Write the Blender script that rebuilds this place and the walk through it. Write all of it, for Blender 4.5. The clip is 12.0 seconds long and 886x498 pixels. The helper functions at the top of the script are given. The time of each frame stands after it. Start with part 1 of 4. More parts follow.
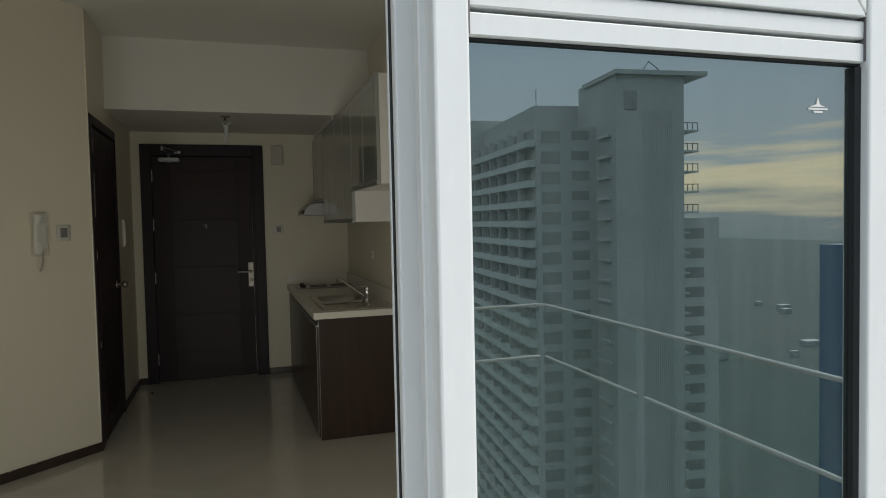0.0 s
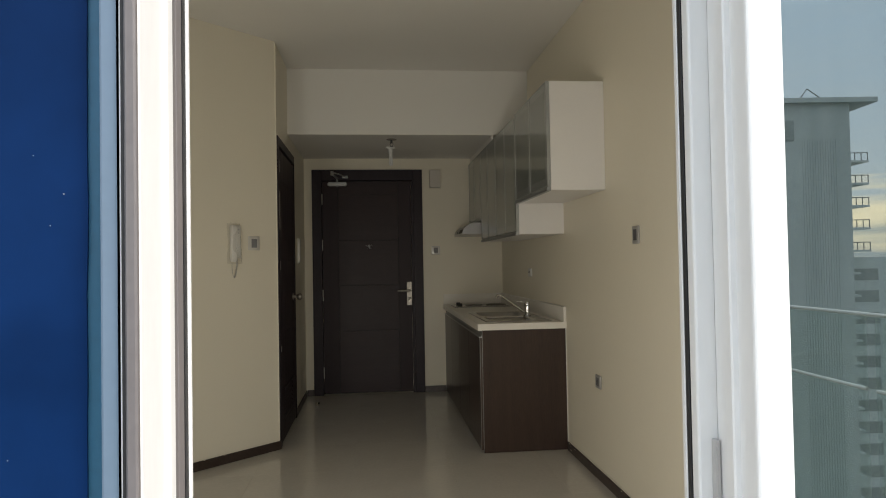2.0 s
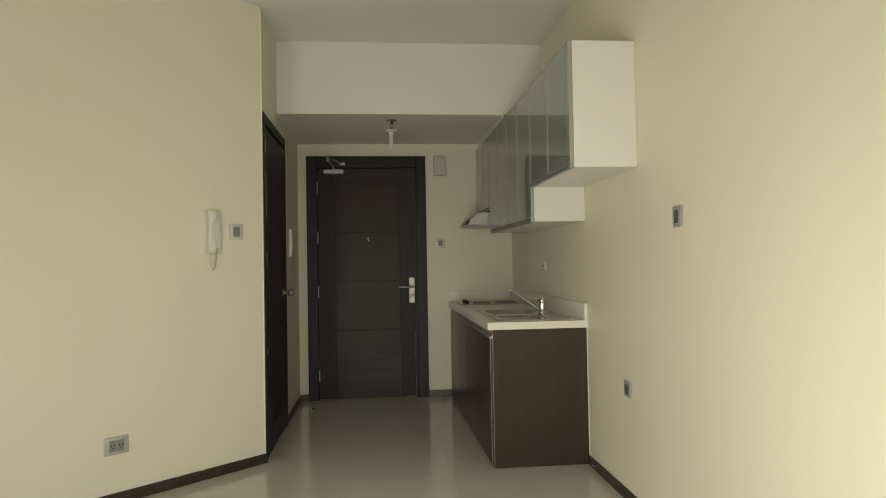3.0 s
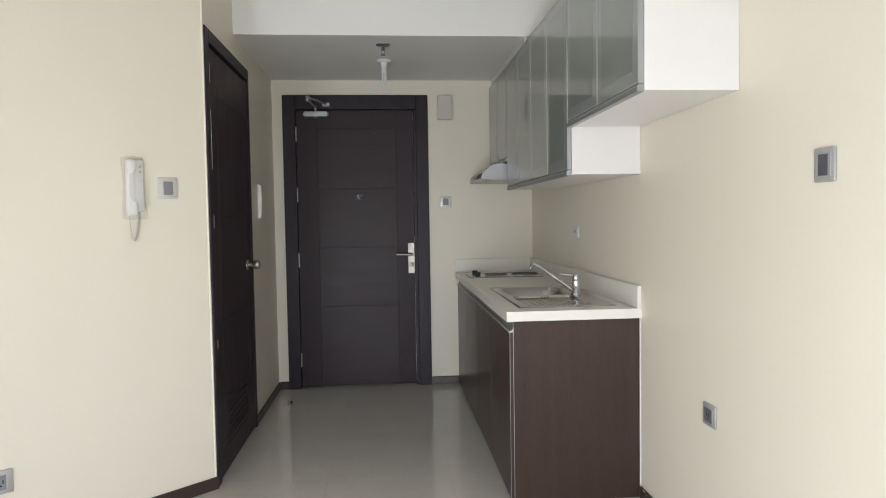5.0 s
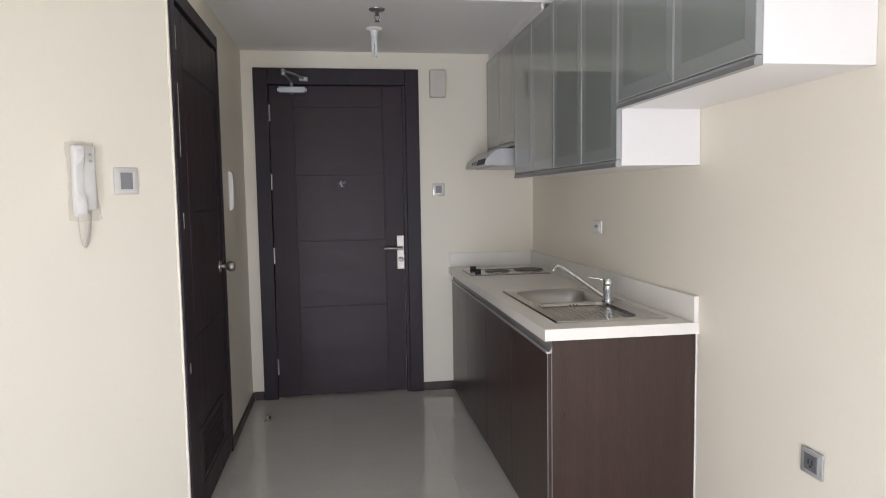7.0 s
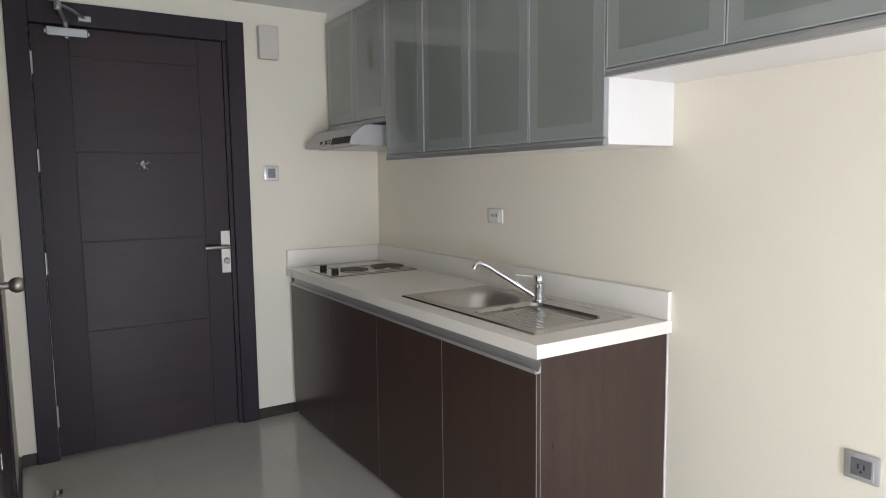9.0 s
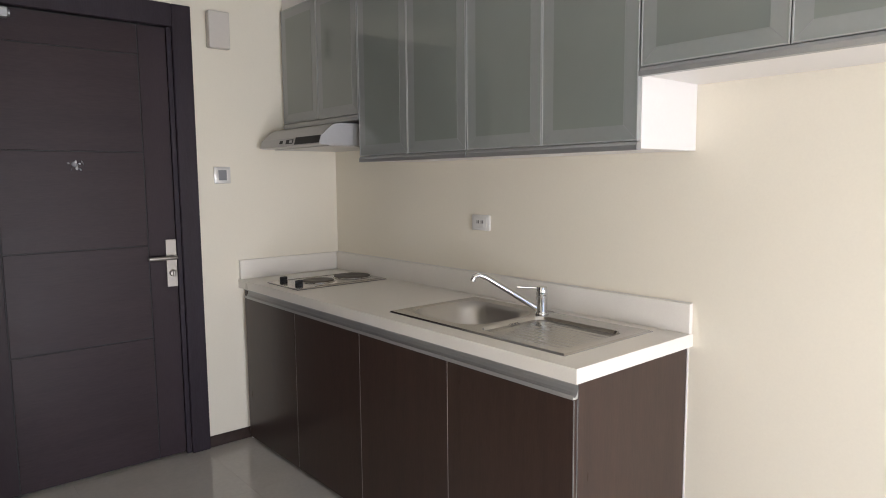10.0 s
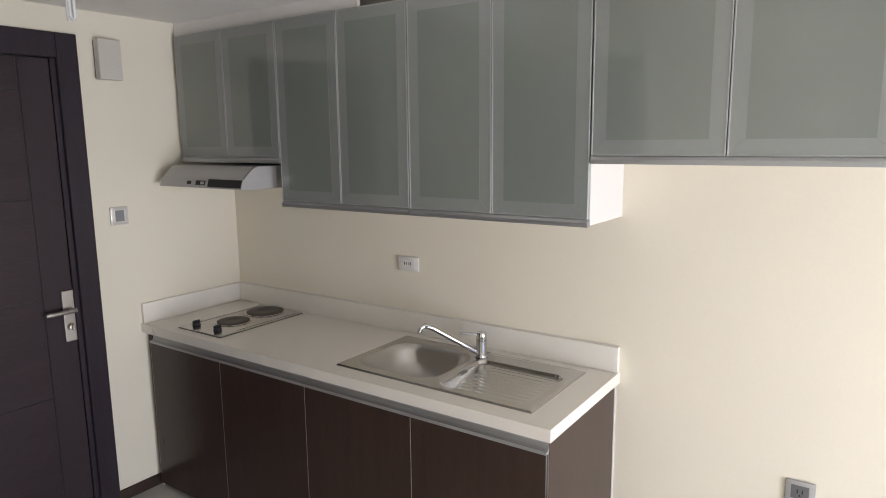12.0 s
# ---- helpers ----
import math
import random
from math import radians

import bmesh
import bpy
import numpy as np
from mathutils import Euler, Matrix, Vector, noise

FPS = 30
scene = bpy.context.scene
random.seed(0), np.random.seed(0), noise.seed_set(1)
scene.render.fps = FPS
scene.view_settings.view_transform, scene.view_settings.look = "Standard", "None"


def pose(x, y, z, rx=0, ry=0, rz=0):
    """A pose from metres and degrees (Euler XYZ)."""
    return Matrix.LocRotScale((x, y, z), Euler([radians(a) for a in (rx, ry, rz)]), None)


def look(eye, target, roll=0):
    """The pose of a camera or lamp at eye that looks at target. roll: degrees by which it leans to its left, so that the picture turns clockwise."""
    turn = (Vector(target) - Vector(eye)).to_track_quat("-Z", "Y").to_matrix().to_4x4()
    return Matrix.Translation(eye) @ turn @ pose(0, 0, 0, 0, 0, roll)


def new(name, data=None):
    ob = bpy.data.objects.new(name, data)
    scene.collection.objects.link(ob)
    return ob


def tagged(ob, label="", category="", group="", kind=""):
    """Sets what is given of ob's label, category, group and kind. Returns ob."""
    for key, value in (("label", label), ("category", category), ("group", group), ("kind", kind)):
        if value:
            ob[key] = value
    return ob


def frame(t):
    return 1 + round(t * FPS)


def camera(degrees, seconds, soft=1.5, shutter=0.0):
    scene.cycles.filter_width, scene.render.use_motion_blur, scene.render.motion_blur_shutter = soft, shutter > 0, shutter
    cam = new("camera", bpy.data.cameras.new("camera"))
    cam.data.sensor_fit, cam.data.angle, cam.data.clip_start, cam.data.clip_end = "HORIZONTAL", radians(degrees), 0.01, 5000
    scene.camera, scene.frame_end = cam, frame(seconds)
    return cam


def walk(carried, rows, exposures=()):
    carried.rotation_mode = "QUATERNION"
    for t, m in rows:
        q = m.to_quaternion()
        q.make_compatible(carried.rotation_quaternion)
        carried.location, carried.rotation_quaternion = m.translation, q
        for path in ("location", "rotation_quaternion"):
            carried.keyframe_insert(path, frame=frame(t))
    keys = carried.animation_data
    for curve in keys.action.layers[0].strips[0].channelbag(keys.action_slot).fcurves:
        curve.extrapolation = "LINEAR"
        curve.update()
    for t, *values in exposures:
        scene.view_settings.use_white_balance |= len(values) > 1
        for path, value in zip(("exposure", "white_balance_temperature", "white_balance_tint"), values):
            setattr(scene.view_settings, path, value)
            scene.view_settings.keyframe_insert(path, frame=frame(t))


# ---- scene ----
cam = camera(67.9, 12.0, soft=1.0)
PATH = [
    (0, (-0.047, 0.049, 1.445), (0.56, 1.953, 1.36), -1.2),
    (0.5, (-0.119, 0.045, 1.419), (0.177, 2.021, 1.332), -1.2),
    (1, (-0.187, 0.007, 1.368), (0.029, 1.994, 1.292), -0.9),
    (1.5, (-0.225, 0.011, 1.319), (-0.013, 1.999, 1.306), -0.9),
    (2, (-0.236, 0.079, 1.264), (-0.027, 2.067, 1.308), -1.0),
    (2.5, (-0.207, 0.33, 1.224), (-0.003, 2.319, 1.275), -1.0),
    (3, (-0.19, 0.573, 1.211), (0.005, 2.563, 1.255), -1.0),
    (5, (-0.067, 1.591, 1.266), (0.099, 3.582, 1.175), -0.9),
    (5.5, (-0.055, 1.811, 1.288), (0.108, 3.801, 1.181), -1.0),
    (6, (0.007, 1.934, 1.327), (0.172, 3.923, 1.2), -1.0),
    (6.5, (-0.089, 2.002, 1.349), (0.095, 3.988, 1.2), -1.0),
    (8.5, (-0.785, 2.709, 1.346), (0.13, 4.477, 1.158), -0.5),
    (9, (-0.807, 2.945, 1.345), (0.259, 4.624, 1.138), -0.7),
    (9.5, (-0.83, 3.167, 1.348), (0.354, 4.764, 1.138), -0.7),
    (10, (-0.945, 3.32, 1.369), (0.343, 4.835, 1.157), -0.5),
    (10.5, (-1.052, 3.437, 1.413), (0.353, 4.842, 1.188), -0.5),
    (11, (-1.111, 3.548, 1.52), (0.384, 4.847, 1.237), -0.4),
    (11.5, (-1.179, 3.61, 1.636), (0.404, 4.799, 1.352), -0.5),
    (12, (-1.294, 3.594, 1.733), (0.33, 4.715, 1.406), -0.6),
]
EXPOSURES = [(0, 0.02, 6450, 7), (1, 0.6, 6750, 11), (2.5, 0.80, 6650, 11), (3.0, 1.60, 6950, 4), (3.3, 1.82, 6800, 4), (5, 2.38, 5650, 14), (5.5, 2.45, 5750, 20), (6.5, 2.50, 5650, 20), (8.5, 2.62, 5450, 16), (9.5, 2.78, 5600, 18), (10.5, 2.84, 5800, 20), (12, 2.82, 5700, 19)]
walk(cam, [(t, look(eye, target, roll)) for t, eye, target, roll in PATH], EXPOSURES)

# ---- sky and daylight: cloudy, with a pale break above the horizon ----
SKY = 1.5
world = bpy.data.worlds.new("cloudy_sky")
scene.world = world
world.use_nodes = True
wn, wl = world.node_tree.nodes, world.node_tree.links
wn.clear()
w_out = wn.new("ShaderNodeOutputWorld")
w_bg = wn.new("ShaderNodeBackground")
w_bg.inputs["Strength"].default_value = SKY
sky = wn.new("ShaderNodeTexSky")
sky.sky_type, sky.sun_disc = "NISHITA", False
sky.sun_elevation, sky.sun_rotation = radians(45), radians(126)
w_dim = wn.new("ShaderNodeVectorMath")
w_dim.operation = "SCALE"
w_dim.inputs["Scale"].default_value = 0.1
wl.new(sky.outputs[0], w_dim.inputs[0])
w_co = wn.new("ShaderNodeTexCoord")
w_sep = wn.new("ShaderNodeSeparateXYZ")
wl.new(w_co.outputs["Generated"], w_sep.inputs[0])
# cloud layers, drawn out sideways
w_map = wn.new("ShaderNodeMapping")
w_map.inputs["Scale"].default_value = (2.0, 2.0, 26.0)
wl.new(w_co.outputs["Generated"], w_map.inputs[0])
w_noise = wn.new("ShaderNodeTexNoise")
w_noise.inputs["Scale"].default_value, w_noise.inputs["Detail"].default_value = 2.2, 7
wl.new(w_map.outputs[0], w_noise.inputs["Vector"])
w_add = wn.new("ShaderNodeMath")
w_add.operation = "MULTIPLY_ADD"
w_add.inputs[1].default_value = 0.17
wl.new(w_noise.outputs["Fac"], w_add.inputs[0])
wl.new(w_sep.outputs["Z"], w_add.inputs[2])
w_ramp = wn.new("ShaderNodeValToRGB")
wl.new(w_add.outputs[0], w_ramp.inputs[0])
stops = [(0.0, (0.155, 0.205, 0.235)), (0.082, (0.21, 0.25, 0.285)), (0.10, (0.44, 0.41, 0.35)), (0.14, (0.76, 0.63, 0.44)),
         (0.168, (0.57, 0.51, 0.42)), (0.19, (0.33, 0.37, 0.42)), (0.40, (0.29, 0.36, 0.45)), (0.70, (0.75, 0.84, 0.95))]
el = w_ramp.color_ramp.elements
while len(el) < len(stops):
    el.new(0.5)
for e, (p, c) in zip(el, stops):
    e.position, e.color = p, (*c, 1)
w_mix = wn.new("ShaderNodeMix")
w_mix.data_type = "RGBA"
w_mix.inputs["Factor"].default_value = 0.95
wl.new(w_dim.outputs[0], w_mix.inputs["A"])
wl.new(w_ramp.outputs[0], w_mix.inputs["B"])
wl.new(w_mix.outputs["Result"], w_bg.inputs["Color"])
wl.new(w_bg.outputs[0], w_out.inputs["Surface"])

sun = new("sun", bpy.data.lights.new("sun", "SUN"))
sun.data.energy, sun.data.angle, sun.data.color = 3.0, radians(20), (1.0, 0.94, 0.88)
sun.matrix_world = look((0, 0, 0), (-0.75, 0.55, -0.95))


# area lamps added low in the balcony front's two openings, standing in for sky
for x0, x1, watts, aside in ((-0.45, 0.13, 6.0, 0.22), (-1.92, -1.35, 4.0, 0.55)):
    data = bpy.data.lights.new("opening_fill", "AREA")
    data.shape, data.size, data.size_y = "RECTANGLE", x1 - x0 - 0.1, 1.0
    data.energy, data.color, data.spread = watts, (1.0, 0.955, 0.84), radians(145)
    lit = new("opening_fill", data)
    lit.matrix_world = look(((x0 + x1) / 2, 0.95, 0.62), ((x0 + x1) / 2 + aside, 1.95, 0.62))


# ---- materials ----
def material(name, base, rough=0.5, metal=0.0, vary=0.06, scale=3.0, fine=60.0, bump=0.05, stretch=(1, 1, 1), tint=None, spread=0.0, coat=0.0, spec=0.5):
    """A surface with large and fine variation of colour, uneven gloss and a slight relief."""
    m = bpy.data.materials.new(name)
    m.use_nodes = True
    n, l = m.node_tree.nodes, m.node_tree.links
    b = n["Principled BSDF"]
    b.inputs["Metallic"].default_value = metal
    b.inputs["Specular IOR Level"].default_value = spec
    b.inputs["Coat Weight"].default_value = coat
    co = n.new("ShaderNodeTexCoord")
    mp = n.new("ShaderNodeMapping")
    mp.inputs["Scale"].default_value = stretch
    l.new(co.outputs["Object"], mp.inputs["Vector"])
    info = n.new("ShaderNodeObjectInfo")
    off = n.new("ShaderNodeVectorMath")
    off.operation = "SCALE"
    off.inputs[0].default_value = (37.0, 11.0, 23.0)
    l.new(info.outputs["Random"], off.inputs["Scale"])
    l.new(off.outputs[0], mp.inputs["Location"])
    big = n.new("ShaderNodeTexNoise")
    big.inputs["Scale"].default_value, big.inputs["Detail"].default_value = scale, 4
    small = n.new("ShaderNodeTexNoise")
    small.inputs["Scale"].default_value, small.inputs["Detail"].default_value = fine, 3
    for t in (big, small):
        l.new(mp.outputs[0], t.inputs["Vector"])
    add = n.new("ShaderNodeMath")
    add.operation = "ADD"
    l.new(big.outputs["Fac"], add.inputs[0])
    l.new(small.outputs["Fac"], add.inputs[1])
    half = n.new("ShaderNodeMapRange")
    half.inputs["From Min"].default_value, half.inputs["From Max"].default_value = 0.6, 1.4
    l.new(add.outputs[0], half.inputs["Value"])
    mix = n.new("ShaderNodeMix")
    mix.data_type = "RGBA"
    dark = tint or tuple(c * (1 - 2 * vary) for c in base)
    mix.inputs["A"].default_value, mix.inputs["B"].default_value = (*dark, 1), (*base, 1)
    l.new(half.outputs[0], mix.inputs["Factor"])
    colour = mix.outputs["Result"]
    if spread:
        hsv = n.new("ShaderNodeHueSaturation")
        val = n.new("ShaderNodeMapRange")
        val.inputs["To Min"].default_value, val.inputs["To Max"].default_value = 1 - spread, 1 + spread
        l.new(info.outputs["Random"], val.inputs["Value"])
        l.new(val.outputs[0], hsv.inputs["Value"])
        l.new(colour, hsv.inputs["Color"])
        colour = hsv.outputs[0]
    l.new(colour, b.inputs["Base Color"])
    rr = n.new("ShaderNodeMapRange")
    rr.inputs["To Min"].default_value, rr.inputs["To Max"].default_value = max(rough * 0.82, 0.02), min(rough * 1.18, 1)
    l.new(big.outputs["Fac"], rr.inputs["Value"])
    l.new(rr.outputs[0], b.inputs["Roughness"])
    if bump:
        bp = n.new("ShaderNodeBump")
        bp.inputs["Strength"].default_value, bp.inputs["Distance"].default_value = bump, 0.004
        l.new(small.outputs["Fac"], bp.inputs["Height"])
        l.new(bp.outputs[0], b.inputs["Normal"])
    return m


def glass_material(name, gloss, see, rough=0.0, see_rough=None, share=0.4, dust=0.0):
    """A pane: a tinted mirror-like reflection over what shows through it."""
    m = bpy.data.materials.new(name)
    m.use_nodes = True
    n, l = m.node_tree.nodes, m.node_tree.links
    n.remove(n["Principled BSDF"])
    g = n.new("ShaderNodeBsdfGlossy")
    g.inputs["Color"].default_value, g.inputs["Roughness"].default_value = (*gloss, 1), rough
    if see_rough is None:
        t = n.new("ShaderNodeBsdfTransparent")
    else:
        t = n.new("ShaderNodeBsdfTranslucent")
    t.inputs["Color"].default_value = (*see, 1)
    mix = n.new("ShaderNodeMixShader")
    mix.inputs[0].default_value = share
    l.new(t.outputs[0], mix.inputs[1])
    l.new(g.outputs[0], mix.inputs[2])
    shader = mix.outputs[0]
    if dust:
        # dried rain streaks and dust, plus a pale veil that lifts the reflection like haze
        co = n.new("ShaderNodeTexCoord")
        mp = n.new("ShaderNodeMapping")
        mp.inputs["Scale"].default_value = (22, 1, 0.8)
        l.new(co.outputs["Object"], mp.inputs["Vector"])
        nz = n.new("ShaderNodeTexNoise")
        nz.inputs["Scale"].default_value, nz.inputs["Detail"].default_value = 2.0, 6
        l.new(mp.outputs[0], nz.inputs["Vector"])
        rg = n.new("ShaderNodeMapRange")
        rg.inputs["From Min"].default_value, rg.inputs["From Max"].default_value = 0.45, 0.75
        rg.inputs["To Min"].default_value, rg.inputs["To Max"].default_value = dust * 0.35, dust * 1.6
        l.new(nz.outputs["Fac"], rg.inputs["Value"])
        df = n.new("ShaderNodeBsdfDiffuse")
        df.inputs["Color"].default_value = (0.62, 0.64, 0.64, 1)
        over = n.new("ShaderNodeMixShader")
        l.new(rg.outputs[0], over.inputs[0])
        l.new(shader, over.inputs[1])
        l.new(df.outputs[0], over.inputs[2])
        shader = over.outputs[0]
    l.new(shader, n["Material Output"].inputs["Surface"])
    return m


M_WALL = material("cream_wall_paint", (0.785, 0.73, 0.605), 0.42, vary=0.02, scale=1.2, fine=140, bump=0.06, spec=0.4)
M_CEIL = material("white_ceiling_paint", (0.80, 0.78, 0.74), 0.6, vary=0.015, scale=1.0, fine=120, bump=0.05)
M_OUT = material("white_outside_wall", (0.78, 0.78, 0.77), 0.7, vary=0.04, fine=90, bump=0.12)
M_TILE = material("polished_beige_tile", (0.585, 0.55, 0.49), 0.09, vary=0.05, scale=5, fine=50, bump=0.0, spread=0.02, spec=0.6)
M_GROUT = material("grey_grout", (0.53, 0.495, 0.44), 0.9, vary=0.1)
M_WOOD = material("dark_brown_laminate", (0.058, 0.0345, 0.0262), 0.30, spec=0.34, vary=0.25, scale=2.5, fine=30, bump=0.02, stretch=(9, 9, 0.7), tint=(0.034, 0.0215, 0.0172))
M_DOOR = material("dark_stained_door", (0.045, 0.032, 0.037), 0.44, spec=0.18, vary=0.2, scale=2.0, fine=35, bump=0.03, stretch=(8, 8, 0.8), tint=(0.033, 0.0235, 0.0275))
M_DOORH = material("dark_stained_door_panel", (0.047, 0.032, 0.0355), 0.42, spec=0.2, vary=0.2, scale=2.2, fine=30, bump=0.03, stretch=(0.8, 8, 7), tint=(0.031, 0.0215, 0.0245))
M_DOORF = material("dark_stained_frame", (0.042, 0.0325, 0.041), 0.42, spec=0.2, vary=0.2, scale=2.0, fine=35, bump=0.03, stretch=(8, 8, 0.8))
M_BASE = material("dark_brown_skirting", (0.05, 0.032, 0.026), 0.35, vary=0.25, scale=6, fine=40, bump=0.03)
M_ALU = material("white_coated_aluminium", (0.80, 0.80, 0.79), 0.32, vary=0.03, scale=2.5, fine=40, bump=0.02, stretch=(2, 2, 0.6))
M_ALUS = material("silver_aluminium", (0.40, 0.41, 0.42), 0.42, metal=0.8, vary=0.05, fine=120, bump=0.01, stretch=(6, 1, 6))
M_STEEL = material("brushed_stainless_steel", (0.52, 0.505, 0.485), 0.20, metal=1.0, vary=0.025, fine=160, bump=0.008, stretch=(1, 2, 1))
M_SATIN = material("satin_stainless_steel", (0.54, 0.525, 0.50), 0.30, metal=1.0, vary=0.03, fine=160, bump=0.004, stretch=(1, 2, 1))
M_GRIP = material("satin_grey_aluminium_channel", (0.46, 0.46, 0.455), 0.45, metal=0.6, vary=0.04, fine=100, bump=0.0)
M_CHROME = material("chrome", (0.66, 0.66, 0.66), 0.08, metal=1.0, vary=0.02, bump=0)
M_NICKEL = material("satin_nickel", (0.44, 0.41, 0.37), 0.48, metal=1.0, vary=0.05, bump=0)
M_COUNTER = material("off_white_worktop", (0.80, 0.76, 0.69), 0.30, vary=0.03, scale=8, fine=220, bump=0.01)
M_WHITE = material("white_melamine", (0.76, 0.735, 0.71), 0.35, vary=0.015, fine=80, bump=0.02)
M_PLAST = material("white_plastic", (0.74, 0.72, 0.68), 0.35, vary=0.03, fine=60, bump=0.01)
M_RIM = material("satin_silver_plastic", (0.66, 0.64, 0.61), 0.30, metal=0.25, vary=0.03, fine=40, bump=0.0)
M_SOCK = material("dark_grey_socket_face", (0.13, 0.13, 0.135), 0.35, vary=0.06, bump=0.01)
M_PLATE = material("grey_plate_plastic", (0.40, 0.39, 0.38), 0.34, metal=0.2, vary=0.04, bump=0.01)
M_GREYP = material("silver_grey_plastic", (0.50, 0.49, 0.48), 0.32, metal=0.3, vary=0.05, bump=0.01)
M_DARKP = material("dark_grey_plastic", (0.10, 0.10, 0.11), 0.4, vary=0.1, bump=0.01)
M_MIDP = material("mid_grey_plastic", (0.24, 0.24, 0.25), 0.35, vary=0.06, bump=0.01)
M_BLACK = material("black_rubber", (0.018, 0.018, 0.02), 0.55, vary=0.2, bump=0.03)
M_IRON = material("dark_cast_iron", (0.07, 0.05, 0.036), 0.5, vary=0.2, fine=120, bump=0.06)
M_FILM = material("deep_blue_protective_film", (0.0045, 0.027, 0.105), 0.35, vary=0.25, scale=1.5, fine=9, bump=0.02, spec=0.06)
M_TEAL = material("bare_teal_film_edge", (0.03, 0.14, 0.24), 0.4, vary=0.1, bump=0.02)
M_FILMS = material("film_over_white_aluminium", (0.15, 0.215, 0.29), 0.35, vary=0.05, bump=0.02)
M_GASK = material("grey_seal", (0.17, 0.155, 0.155), 0.6, vary=0.1, bump=0.03)
M_GLASS = glass_material("grey_green_window_glass", (0.86, 0.955, 0.925), (0.29, 0.36, 0.36), share=0.38, dust=0.022)
M_CLEAR = glass_material("clear_pane", (0.9, 0.95, 0.95), (0.85, 0.9, 0.9), share=0.08)
M_FROST = material("frosted_green_glass", (0.194, 0.212, 0.194), 0.30, vary=0.06, scale=1.1, fine=4, bump=0.0, spec=0.3, coat=0.9)
M_FROSTB = material("frosted_glass_border", (0.238, 0.252, 0.243), 0.30, vary=0.03, bump=0.0, spec=0.3, coat=0.9)
M_TRIM = material("pale_satin_aluminium", (0.38, 0.39, 0.385), 0.40, metal=0.35, vary=0.04, bump=0.0)
# tower and land tones carry the distance haze in their colours
M_CONC = material("grey_tower_concrete", (0.44, 0.465, 0.465), 0.85, vary=0.12, scale=0.15, fine=2.0, bump=0.0)
M_CONCL = material("pale_tower_concrete", (0.52, 0.55, 0.55), 0.85, vary=0.10, scale=0.2, fine=2.0, bump=0.0)
M_TWIN = material("haze_paled_tower_windows", (0.29, 0.315, 0.315), 0.2, vary=0.2, scale=0.3, bump=0)
M_LAND = material("hazy_green_land", (0.058, 0.094, 0.092), 0.9, vary=0.3, scale=0.01, fine=0.08, bump=0)
M_ROOF = material("pale_roofs", (0.36, 0.39, 0.40), 0.6, vary=0.1, scale=0.1, bump=0)
M_BULB = material("white_lamp_tube", (0.82, 0.82, 0.80), 0.25, vary=0.02, bump=0)
M_BLUEP = material("blue_upright_paint", (0.09, 0.165, 0.27), 0.6, vary=0.1, bump=0.03)


# ---- mesh helpers ----
def box(bm, x0, x1, y0, y1, z0, z1, bevel=0.0, seg=1):
    """Adds a box between two corners, with rounded edges if bevel is given."""
    m = Matrix.Translation(((x0 + x1) / 2, (y0 + y1) / 2, (z0 + z1) / 2)) @ Matrix.Diagonal((abs(x1 - x0), abs(y1 - y0), abs(z1 - z0), 1))
    r = bmesh.ops.create_cube(bm, size=1, matrix=m)
    if bevel:
        edges = list({e for v in r["verts"] for e in v.link_edges})
        bmesh.ops.bevel(bm, geom=edges, offset=bevel, segments=seg, affect="EDGES", profile=0.5, clamp_overlap=True)
    return bm


def rod(bm, a, b, r0, r1=None, n=20, bevel=0.0):
    """Adds a round bar from a to b."""
    a, b = Vector(a), Vector(b)
    d = b - a
    m = Matrix.Translation((a + b) / 2) @ d.to_track_quat("Z", "Y").to_matrix().to_4x4()
    r = bmesh.ops.create_cone(bm, cap_ends=True, segments=n, radius1=r0, radius2=r0 if r1 is None else r1, depth=d.length, matrix=m)
    if bevel:
        rim = [e for e in {e for v in r["verts"] for e in v.link_edges} if any(len(f.verts) > 4 for f in e.link_faces)]
        bmesh.ops.bevel(bm, geom=rim, offset=bevel, segments=2, affect="EDGES", profile=0.5)
    return bm


def prism(bm, outline, axis, lo, hi, bevel=0.0):
    """Extrudes an outline of (p, q) pairs along an axis: y takes (x, z), x takes (y, z), z takes (x, y)."""
    def at(p, q, s):
        return {"x": (s, p, q), "y": (p, s, q), "z": (p, q, s)}[axis]
    low = [bm.verts.new(at(p, q, lo)) for p, q in outline]
    high = [bm.verts.new(at(p, q, hi)) for p, q in outline]
    n = len(outline)
    faces = [bm.faces.new(low), bm.faces.new(high)]
    faces += [bm.faces.new((low[i], low[(i + 1) % n], high[(i + 1) % n], high[i])) for i in range(n)]
    bmesh.ops.recalc_face_normals(bm, faces=faces)
    if bevel:
        bmesh.ops.bevel(bm, geom=list({e for f in faces for e in f.edges}), offset=bevel, segments=2, affect="EDGES", profile=0.5, clamp_overlap=True)
    return bm


def tube(bm, pts, r, n=12):
    """Adds a round pipe through the points."""
    pts = [Vector(p) for p in pts]
    rings = []
    for i, p in enumerate(pts):
        d = (pts[min(i + 1, len(pts) - 1)] - pts[max(i - 1, 0)]).normalized()
        side = d.cross(Vector((0.123, 0.321, 0.94))).normalized()
        up = side.cross(d)
        rings.append([bm.verts.new(p + r * (math.cos(2 * math.pi * k / n) * side + math.sin(2 * math.pi * k / n) * up)) for k in range(n)])
    for a, b in zip(rings, rings[1:]):
        for k in range(n):
            bm.faces.new((a[k], a[(k + 1) % n], b[(k + 1) % n], b[k]))
    bm.faces.new(rings[0]), bm.faces.new(rings[-1][::-1])
    return bm


